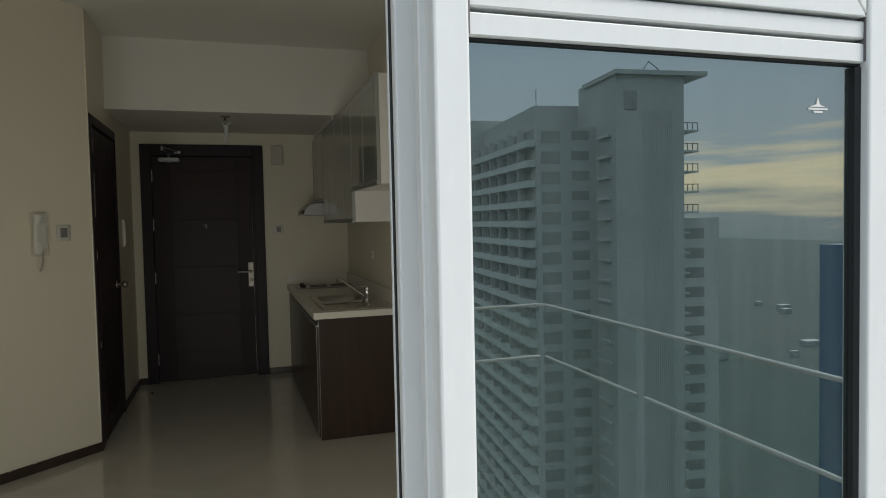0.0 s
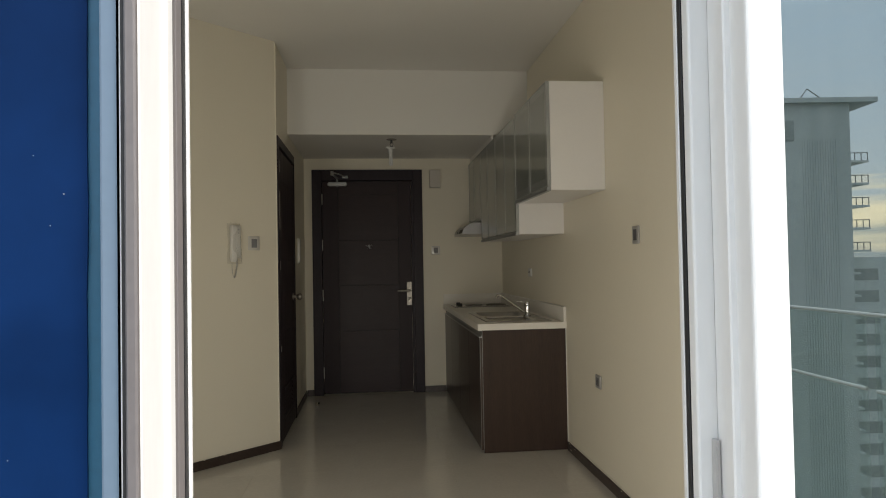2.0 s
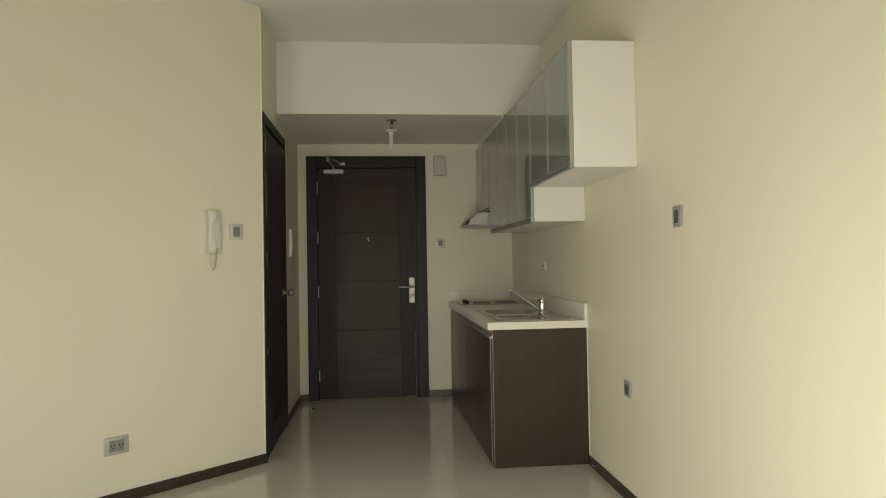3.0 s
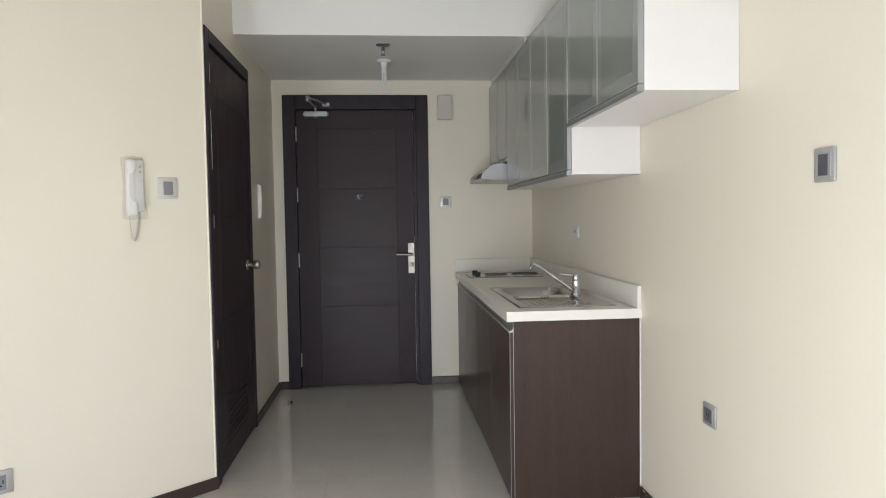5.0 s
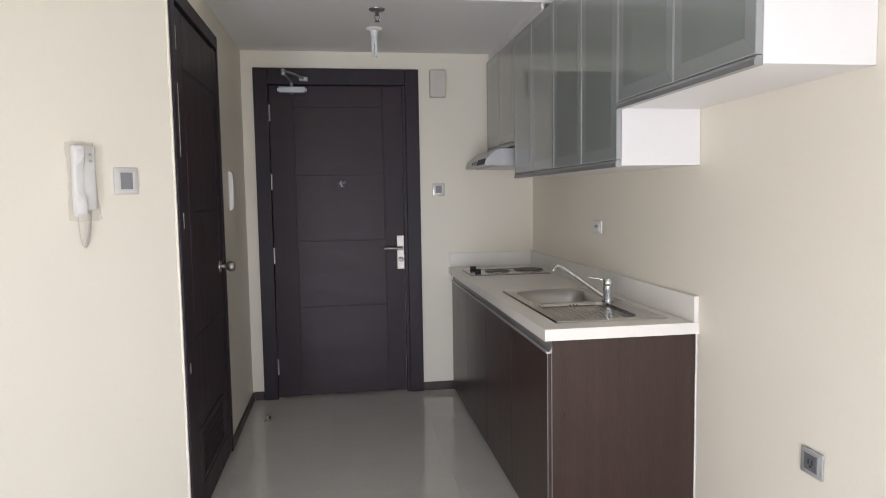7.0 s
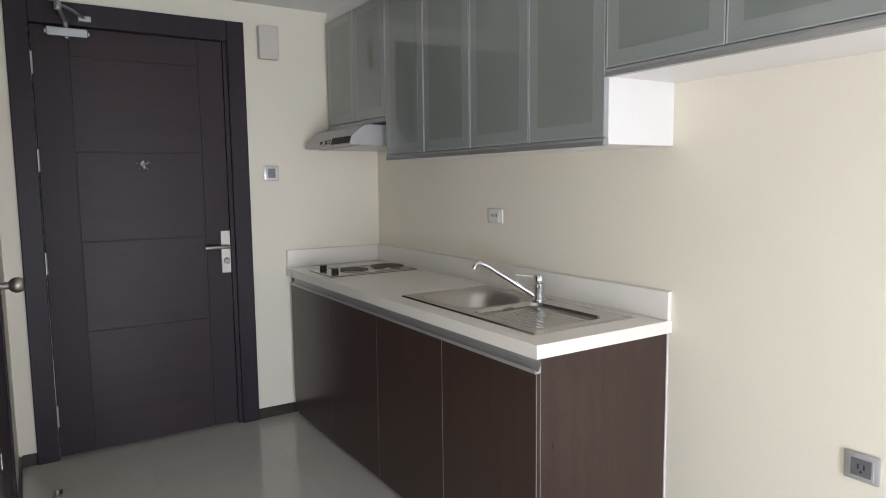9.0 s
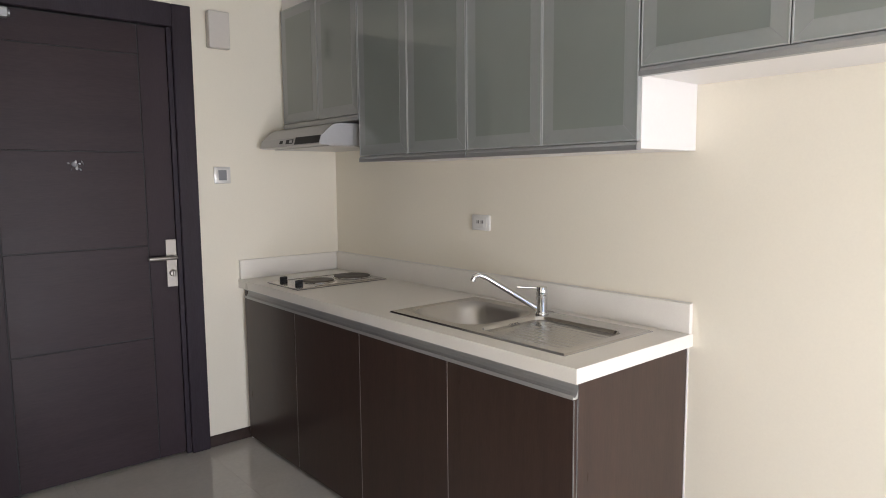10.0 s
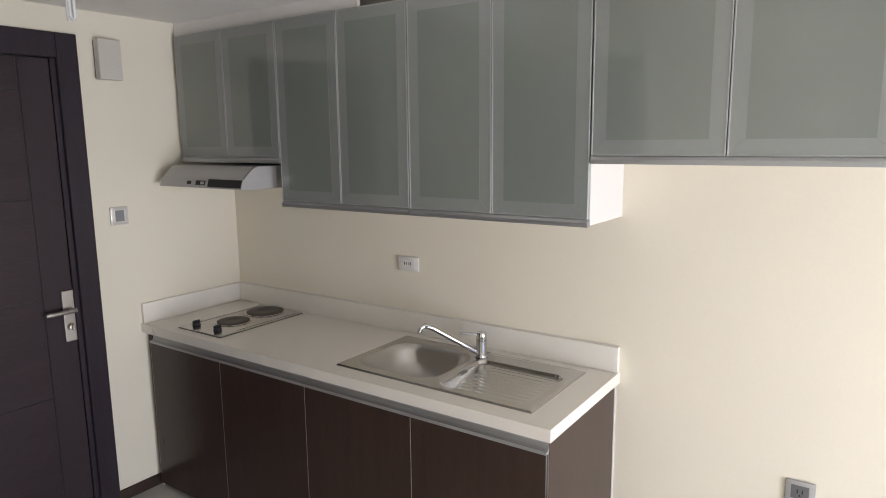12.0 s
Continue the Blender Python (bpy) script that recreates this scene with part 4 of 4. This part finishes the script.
def base_unit(y0, y1, label, end_panel):
    """A floor cabinet with two slab doors and a metal grip rail."""
    t = thing("base_cabinet", (0.75, (y0 + y1) / 2, 0), label, "cabinet", "kitchen base cabinets")
    part("body", one(0.476, RIGHT - 0.002, y0 + (0.020 if end_panel else 0.001), y1 - 0.001, 0.075, 0.62 if end_panel else 0.812), M_WHITE, t, "white carcass")
    if end_panel:
        part("side_panel", one(0.4735, RIGHT - 0.004, y0, y0 + 0.018, 0.002, 0.814, bevel=0.001), M_WOOD, t, "dark brown end panel")
        for q in (0.4556, 0.4713):
            part("trim", one(q, q + 0.0018, y0 + 0.0012, y0 + 0.0038, 0.004, 0.7615), M_ALUS, t, "thin metal edge strip")
        part("trim", one(0.482, RIGHT - 0.004, y0 + 0.004, y0 + 0.016, 0.8142, 0.8150), M_WHITE, t)
    mid = (y0 + y1) / 2
    for a0, a1 in ((y0 + (0.004 if end_panel else 0.0015), mid - 0.0015), (mid + 0.0015, y1 - 0.0015)):
        d = part("door", one(0.4553, 0.4728, a0, a1, 0.022, 0.7635, bevel=0.001), M_WOOD, t, "dark brown wood-grain door")
        part("edge_strip", one(0.4560, 0.4723, a1 + 0.0001, a1 + 0.0019, 0.022, 0.7635), M_RIM, d)
    # grip rail: a hooked metal channel above the doors
    pr = [(0.4815, 0.7575), (0.4585, 0.7575), (0.4585, 0.7700), (0.4600, 0.7700), (0.4612, 0.7640), (0.4660, 0.7630), (0.4720, 0.7665), (0.4765, 0.7730), (0.4795, 0.7830), (0.4800, 0.7950), (0.4800, 0.8112), (0.4618, 0.8112), (0.4618, 0.8060), (0.4600, 0.8060), (0.4600, 0.8130), (0.4815, 0.8130)]
    part("grip_rail", prism(B(), [(px - 0.007, pz + (0.0065 if pz < 0.79 else 0.0)) for px, pz in pr], "y", y0 + 0.002, y1 - 0.001), M_GRIP, t, "silver grip rail")
    part("plinth", one(0.520, 0.535, y0 + 0.02, y1 - 0.002, 0.0, 0.075), M_WOOD, t)
    for fy in (y0 + 0.08, y1 - 0.08):
        part("foot", rod(B(), (0.56, fy, 0.0), (0.56, fy, 0.076), 0.018, 0.013), M_DARKP, t, smooth=True)
    return t


base_unit(4.418, 5.487, "dark brown two-door base cabinet under the sink", True)
base_unit(5.487, 6.560, "dark brown two-door base cabinet under the hob", False)
filler = thing("filler_strip", (0.47, 6.58, 0), "dark filler strip between cabinet and wall", "filler")
part("strip", one(0.4680, 0.482, 6.562, BACK - 0.0125, 0.09, 0.812), M_WOOD, filler)
part("foot", rod(B(), (0.476, 6.572, 0.0), (0.476, 6.572, 0.095), 0.006, 0.006, n=10), M_WHITE, filler, "white plastic foot", smooth=True)
solid("sealant_line", one(RIGHT - 0.0045, RIGHT - 0.0002, 4.4135, 4.4175, SK_H, 0.815), M_WHITE, "white sealant along cabinet and wall", "sealant")

# sink with bowl, drainer and tap
sink = thing("kitchen_sink", (0.746, 4.935, TOP), "stainless steel sink with one bowl and a ribbed drainer", "sink")
scx, scy = (S_X0 + S_X1) / 2, (S_Y0 + S_Y1) / 2
bm = B()
# rim as a frame round the bowl and the drainer
bcx, bcy, bhx, bhy = 0.736, 5.132, 0.176, 0.190
dcx, dcy, dhx, dhy = 0.716, 4.728, 0.160, 0.186


def plate_with_hole(bm, x0, x1, y0, y1, hole, z):
    """A flat sheet whose inner edge follows a closed loop."""
    n = len(hole)
    outer = []
    for (hx, hy, hz) in hole:
        cx, cy = sum(p[0] for p in hole) / n, sum(p[1] for p in hole) / n
        dx, dy = hx - cx, hy - cy
        s = min([abs(q) for q in ((x1 - cx) / dx if dx > 1e-6 else 1e9, (x0 - cx) / dx if dx < -1e-6 else 1e9, (y1 - cy) / dy if dy > 1e-6 else 1e9, (y0 - cy) / dy if dy < -1e-6 else 1e9)])
        outer.append((cx + dx * s, cy + dy * s, z))
    a = [bm.verts.new(p) for p in outer]
    b = [bm.verts.new(p) for p in hole]
    for k in range(n):
        bm.faces.new((a[k], a[(k + 1) % n], b[(k + 1) % n], b[k]))
    for cxx, cyy in ((x0, y0), (x0, y1), (x1, y0), (x1, y1)):
        best = None
        for k in range(n):
            p, q = outer[k], outer[(k + 1) % n]
            if (abs(p[0] - cxx) < 1e-6) != (abs(q[0] - cxx) < 1e-6) and min(abs(p[1] - cyy), abs(q[1] - cyy)) < 1e-6:
                best = k
        if best is not None:
            c = bm.verts.new((cxx, cyy, z))
            bm.faces.new((a[best], c, a[(best + 1) % n]))


RIM = TOP + 0.006
SPLIT = 4.928
plate_with_hole(bm, S_X0, S_X1, SPLIT, S_Y1, rounded(bcx, bcy, bhx, bhy, 0.095, RIM, 8), RIM)
plate_with_hole(bm, S_X0, S_X1, S_Y0, SPLIT, rounded(dcx, dcy, dhx, dhy, 0.045, RIM, 8), RIM)
bmesh.ops.remove_doubles(bm, verts=bm.verts, dist=0.0005)
edge = [e for e in bm.edges if e.is_boundary and all(abs(v.co.x - S_X0) < 1e-5 or abs(v.co.x - S_X1) < 1e-5 or abs(v.co.y - S_Y0) < 1e-5 or abs(v.co.y - S_Y1) < 1e-5 for v in e.verts)]
down = bmesh.ops.extrude_edge_only(bm, edges=edge)["geom"]
for v in [q for q in down if isinstance(q, bmesh.types.BMVert)]:
    v.co.z = TOP + 0.0005
    v.co.x += 0.004 * (1 if v.co.x > scx else -1)
    v.co.y += 0.004 * (1 if v.co.y > scy else -1)
part("rim", bm, M_STEEL, sink, "flat steel rim")
bm = B()
loops = []
for dz, sh in ((0.0, 0.0), (-0.003, 0.002), (-0.010, 0.009), (-0.035, 0.018), (-0.070, 0.030), (-0.100, 0.046), (-0.122, 0.066), (-0.136, 0.088), (-0.144, 0.112), (-0.148, 0.135), (-0.150, 0.155)):
    loops.append(rounded(bcx, bcy, bhx - sh, bhy - sh, max(min(0.095, bhx - sh - 0.002), 0.010), RIM + dz, 8))
rings_mesh(bm, loops)
part("bowl", bm, M_SATIN, sink, "deep rounded steel bowl", smooth=True)
bm = B()
loops = []
for dz, sh in ((0.0, 0.0), (-0.002, 0.001), (-0.011, 0.005), (-0.0128, 0.012)):
    loops.append(rounded(dcx, dcy, dhx - sh, dhy - sh, max(0.045 - sh * 0.5, 0.01), RIM + dz, 8))
rings_mesh(bm, loops)
part("drainer", bm, M_STEEL, sink, "shallow steel draining tray", smooth=True)
# fluted floor of the tray
bm = B()
nx, ny = 108, 14
fx0, fx1, fy0, fy1 = dcx - 0.140, dcx + 0.140, dcy - dhy + 0.016, dcy + dhy - 0.050
window = lambda u: math.sin(math.pi * u) ** 0.35 if 0 < u < 1 else 0.0
fl = [[bm.verts.new((fx0 + (fx1 - fx0) * a / nx, fy0 + (fy1 - fy0) * b / ny, RIM - 0.0135 + (0.0020 + 0.0013 * math.sin(2 * math.pi * 9 * a / nx)) * window(a / nx) * window(b / ny))) for b in range(ny + 1)] for a in range(nx + 1)]
for a in range(nx):
    for b in range(ny):
        bm.faces.new((fl[a][b], fl[a + 1][b], fl[a + 1][b + 1], fl[a][b + 1]))
part("ribs", bm, M_STEEL, sink, "fluted steel drainer", smooth=True)
bm = B()
for k in range(3):
    rod(bm, (dcx + 0.0 + 0.016 * k, dcy + dhy - 0.006, RIM - 0.006), (dcx + 0.0 + 0.016 * k, dcy + dhy - 0.018, RIM - 0.0105), 0.0017, n=8)
part("overflow", bm, M_BLACK, sink, "dark overflow slots")
bm = B()
rod(bm, (bcx, bcy, RIM - 0.1525), (bcx, bcy, RIM - 0.1475), 0.040, 0.038, n=28, bevel=0.002)
part("strainer", bm, M_CHROME, sink, smooth=True)
# grey strips round the rim, the shadow gap below it put into their colour
for x0, x1, y0, y1 in ((S_X0 - 0.0062, S_X0 - 0.0042, S_Y0 - 0.006, S_Y1 + 0.006), (S_X1 + 0.0042, S_X1 + 0.0062, S_Y0 - 0.006, S_Y1 + 0.006), (S_X0 - 0.004, S_X1 + 0.004, S_Y0 - 0.0062, S_Y0 - 0.0042), (S_X0 - 0.004, S_X1 + 0.004, S_Y1 + 0.0042, S_Y1 + 0.0062)):
    part("seal", one(x0, x1, y0, y1, TOP, TOP + 0.0008), M_MIDP, sink, "grey strip that paints the shadow gap under the sink rim")
tap = thing("kitchen_tap", (0.901, 4.926, RIM), "chrome single-lever kitchen tap with a long spout", "tap")
TX, TY = 0.901, 4.926
bm = B()
rod(bm, (TX, TY, RIM), (TX, TY, RIM + 0.008), 0.027, 0.025, n=28, bevel=0.002)
rod(bm, (TX, TY, RIM + 0.008), (TX, TY, RIM + 0.070), 0.0215, n=28)
part("body", bm, M_CHROME, tap, smooth=True)
part("cap", rod(B(), (TX, TY, RIM + 0.0715), (TX, TY, RIM + 0.104), 0.022, 0.020, n=28, bevel=0.003), M_CHROME, tap, smooth=True)
bm = B()
sp0, sp1 = Vector((TX - 0.012, TY + 0.010, RIM + 0.020)), Vector((0.722, 5.068, 1.012))
d = sp1 - sp0
tube(bm, [sp0, sp0 + d * 0.3 + Vector((0, 0, 0.002)), sp0 + d * 0.6 + Vector((0, 0, 0.004)), sp0 + d * 0.88 + Vector((0, 0, 0.006)), sp1 + Vector((-0.004, 0.003, 0.004)), sp1 + Vector((-0.018, 0.014, -0.004)), sp1 + Vector((-0.022, 0.017, -0.020))], 0.0105, 14)
part("spout", bm, M_CHROME, tap, smooth=True)
bm = B()
lever = Vector((0.838, 4.988, 0.966)) - Vector((TX, TY, RIM + 0.098))
l0 = Vector((TX, TY, RIM + 0.098))
tube(bm, [l0, l0 + lever * 0.4, l0 + lever * 0.98, l0 + lever * 1.02], 0.0052, 10)
part("lever", bm, M_CHROME, tap, smooth=True)

# two-plate hob
hob = thing("hob", (0.75, 6.217, TOP), "two-plate electric hob set in the worktop", "hob")
part("tray", one(H_X0, H_X1, H_Y0, H_Y1, TOP, TOP + 0.007, bevel=0.0025, seg=2), M_STEEL, hob, "steel tray")
# thin dark strips that outline the tray
for x0, x1, y0, y1 in ((H_X0 - 0.003, H_X0 - 0.0005, H_Y0 - 0.003, H_Y1 + 0.003), (H_X1 + 0.0005, H_X1 + 0.003, H_Y0 - 0.003, H_Y1 + 0.003), (H_X0, H_X1, H_Y0 - 0.003, H_Y0 - 0.0005), (H_X0, H_X1, H_Y1 + 0.0005, H_Y1 + 0.003)):
    part("seal", one(x0, x1, y0, y1, TOP, TOP + 0.002), M_DARKP, hob, "dark strip round the tray edge")
# pressed recess lines of the tray
for y in (H_Y0 + 0.016, H_Y1 - 0.018):
    part("tray_rib", one(H_X0 + 0.10, H_X1 - 0.016, y, y + 0.003, TOP + 0.0068, TOP + 0.0088, bevel=0.0008), M_CHROME, hob)
for cx, cy, r in ((0.695, 6.220, 0.079), (0.905, 6.235, 0.094)):
    ring = rod(B(), (cx, cy, TOP + 0.007), (cx, cy, TOP + 0.0095), r + 0.007, n=48, bevel=0.0015)
    plate = part("plate_ring", ring, M_CHROME, hob, smooth=True)
    bm = B()
    rings = []
    for rr, z in ((r, 0.009), (r, 0.0125), (r - 0.004, 0.0142), (r * 0.42, 0.0142), (r * 0.38, 0.0130), (r * 0.10, 0.0130)):
        rings.append([(cx + rr * math.cos(k * math.pi / 24), cy + rr * math.sin(k * math.pi / 24), TOP + z) for k in range(48)])
    rings_mesh(bm, rings)
    part("hot_plate", bm, M_IRON, plate, "dark cast-iron hot plate", smooth=True)
for cy in (6.318, 6.158):
    bm = B()
    rod(bm, (0.556, cy, TOP + 0.007), (0.556, cy, TOP + 0.018), 0.020, 0.018, n=24, bevel=0.002)
    box(bm, 0.537, 0.575, cy - 0.007, cy + 0.007, TOP + 0.016, TOP + 0.032, bevel=0.003)
    part("knob", bm, M_BLACK, hob, "black control knob", smooth=True)

# ---- kitchen: wall units and hood ----
W_X, W_TOP = 0.715, 2.248


def glazed_door(parent, y0, y1, z0, z1):
    """An aluminium-edged door with a pale border behind frosted glass."""
    e = 0.0045
    d = part("door", one(W_X + 0.003, W_X + 0.019, y0 + e, y1 - e, z0 + e, z1 - e), M_FROSTB, parent, "frosted glass door in a silver frame")
    bm = B()
    box(bm, W_X + 0.0014, W_X + 0.020, y0, y0 + e, z0, z1, bevel=0.001)
    box(bm, W_X + 0.0014, W_X + 0.020, y1 - e, y1, z0, z1, bevel=0.001)
    box(bm, W_X + 0.0014, W_X + 0.020, y0 + e, y1 - e, z0, z0 + e, bevel=0.001)
    box(bm, W_X + 0.0014, W_X + 0.020, y0 + e, y1 - e, z1 - e, z1, bevel=0.001)
    part("frame", bm, M_TRIM, d, "pale silver edge profile")
    s = 0.048
    part("pane", one(W_X + 0.0022, W_X + 0.005, y0 + s, y1 - s, z0 + s, z1 - s), M_FROST, d, "frosted grey-green glass")
    for yy, zz, sy, sz in ((y0, z0, 1, 1), (y1, z0, -1, 1), (y0, z1, 1, -1), (y1, z1, -1, -1)):
        part("mitre", rod(B(), (W_X + 0.0030, yy + sy * e, zz + sz * e), (W_X + 0.0030, yy + sy * s, zz + sz * s), 0.0006, n=4), M_MIDP, d)
    return d


def wall_unit(y0, y1, z0, label, top=W_TOP):
    t = thing("wall_cabinet", (RIGHT, (y0 + y1) / 2, z0), label, "cabinet", "kitchen wall cabinets")
    part("body", one(W_X + 0.0215, RIGHT - 0.001, y0 + 0.001, y1 - 0.001, z0, top, bevel=0.001), M_WHITE, t, "white melamine carcass")
    mid = (y0 + y1) / 2
    for a0, a1 in ((y0 + 0.002, mid - 0.0015), (mid + 0.0015, y1 - 0.002)):
        glazed_door(t, a0, a1, z0 + 0.022, top - 0.002)
    part("bottom_profile", prism(B(), [(W_X - 0.002, z0 - 0.004), (W_X - 0.002, z0 + 0.010), (W_X + 0.004, z0 + 0.020), (W_X + 0.021, z0 + 0.020), (W_X + 0.021, z0 - 0.004)], "y", y0 + 0.001, y1 - 0.001), M_ALUS, t, "grey grip profile")
    return t


wall_unit(5.854, 6.572, 1.642, "short two-door wall cabinet with frosted glass, above the hood")
wall_unit(5.138, 5.852, 1.451, "tall two-door wall cabinet with frosted glass doors")
wall_unit(4.410, 5.136, 1.451, "tall two-door wall cabinet with frosted glass, above the sink")
wall_unit(3.596, 4.408, 1.657, "short wide two-door wall cabinet with frosted glass", 2.260)

M_HOOD = material("silver_grey_painted_steel", (0.45, 0.445, 0.445), 0.33, metal=0.3, vary=0.04, bump=0.0)
hood = thing("cooker_hood", (0.80, 6.23, 1.525), "slim silver cooker hood with a curved front", "cooker hood")
hy0, hy1 = 5.925, 6.525
pr = [(RIGHT - 0.002, 1.527), (0.566, 1.527), (0.5545, 1.530), (0.5540, 1.533), (0.5660, 1.5700)]
for k in range(25):
    t = k / 24
    pr.append((0.572 + 0.088 * t, 1.5720 + 0.054 * math.sin(t * math.pi / 2)))
pr += [(RIGHT - 0.002, 1.6265)]
part("shell", prism(B(), pr, "y", hy0, hy1), M_HOOD, hood, "silver painted shell")
# dark strip on the curve, the shell's edge shadow put into its colour
bm = B()
curve = pr[5:-1]
for (xa, za), (xb, zb) in zip(curve, curve[1:]):
    bm.faces.new([bm.verts.new(p) for p in ((xa - 0.0006, hy0 + 0.001, za + 0.0008), (xa - 0.0006, hy0 + 0.009, za + 0.0008), (xb - 0.0006, hy0 + 0.009, zb + 0.0008), (xb - 0.0006, hy0 + 0.001, zb + 0.0008))])
part("seam", bm, M_MIDP, hood, "dark strip that paints the shell's edge shadow along the end panel")


def on_front(y0, y1, lo, hi, mat, label, proud=0.0012):
    """A flat piece on the leaning front strip of the hood, between two shares of its height."""
    x = lambda s: 0.5540 + 0.0120 * s
    z = lambda s: 1.5330 + 0.0370 * s
    return part(label, prism(B(), [(x(lo) - proud, z(lo)), (x(lo) + 0.004, z(lo)), (x(hi) + 0.004, z(hi)), (x(hi) - proud, z(hi))], "y", y0, y1), mat, hood)


# flat black plate for the open recess, whose shade is put into its colour
on_front(hy0 + 0.004, hy0 + 0.235, 0.06, 0.98, M_BLACK, "light_slot")
on_front(hy0 + 0.255, hy0 + 0.325, 0.22, 0.78, M_BLACK, "switch_panel")
on_front(hy0 + 0.262, hy0 + 0.288, 0.34, 0.66, M_GREYP, "switch", 0.003)
on_front(hy0 + 0.360, hy0 + 0.388, 0.30, 0.70, M_BLACK, "switch", 0.003)
part("filter", one(0.62, 1.0, hy0 + 0.03, hy1 - 0.03, 1.522, 1.5275, bevel=0.001), M_GREYP, hood)


# pale fascia that closes the gap between wall cabinets and lowered ceiling
solid("top_filler", one(W_X + 0.024, W_X + 0.040, SOFFIT_Y + 0.002, BACK - 0.002, W_TOP + 0.0005, SOFFIT - 0.001), M_WHITE, "white filler board above the wall cabinets", "filler")

# chips and paint flecks along the skirting
rng = random.Random(21)
bm = B()
for k in range(26):
    y = rng.uniform(1.6, 4.35)
    w, h = rng.uniform(0.004, 0.022), rng.uniform(0.0015, 0.005)
    z = rng.choice((SK_H - 0.004, SK_H - 0.010, rng.uniform(0.01, 0.06)))
    box(bm, RIGHT - SK_T - 0.0008, RIGHT - SK_T + 0.001, y, y + w, z, z + h)
part("paint_fleck", bm, M_WALL, east_board)["kind"] = "stuff"
bm = B()
for k in range(22):
    q = rng.uniform(0.05, 1.5)
    c = Vector((CORNER[0], CORNER[1], 0)) + DIR * q - Vector((nrm.x, nrm.y, 0)) * (SK_T + 0.0004)
    w, h = rng.uniform(0.004, 0.020), rng.uniform(0.0015, 0.004)
    z = rng.choice((SK_H - 0.003, SK_H - 0.006, rng.uniform(0.01, 0.06)))
    f = one(-w, w, -0.0008, 0.0008, z, z + h)
    f.transform(Matrix.Translation(c) @ Euler((0, 0, radians(SLANT_ANGLE))).to_matrix().to_4x4())
    me = bpy.data.meshes.new("fleck")
    f.to_mesh(me)
    bm.from_mesh(me)
    bpy.data.meshes.remove(me)
    f.free()
part("paint_fleck", bm, M_WALL, slant_board)["kind"] = "stuff"
# ---- floor tiles ----
TILE, JOINT = 0.60, 0.0005
shared = {}


def tile_mesh(w, d):
    key = (round(w, 3), round(d, 3))
    if key not in shared:
        shared[key] = finish(one(-w / 2, w / 2, -d / 2, d / 2, -0.008, 0.0), "tile", M_TILE)
    return shared[key]


ty = BACK
while ty > FACE:
    y0 = max(ty - TILE, FACE)
    tx = 0.22
    while tx > LEFT:
        tx -= TILE
    while tx < RIGHT:
        x0, x1 = max(tx, LEFT), min(tx + TILE, RIGHT)
        w, d = x1 - x0 - JOINT, ty - y0 - JOINT
        if w > 0.02 and d > 0.02:
            ob = new("tile", tile_mesh(w, d))
            ob.location = ((x0 + x1) / 2, (y0 + ty) / 2, 0)
            ob.parent = floor
        tx += TILE
    ty -= TILE
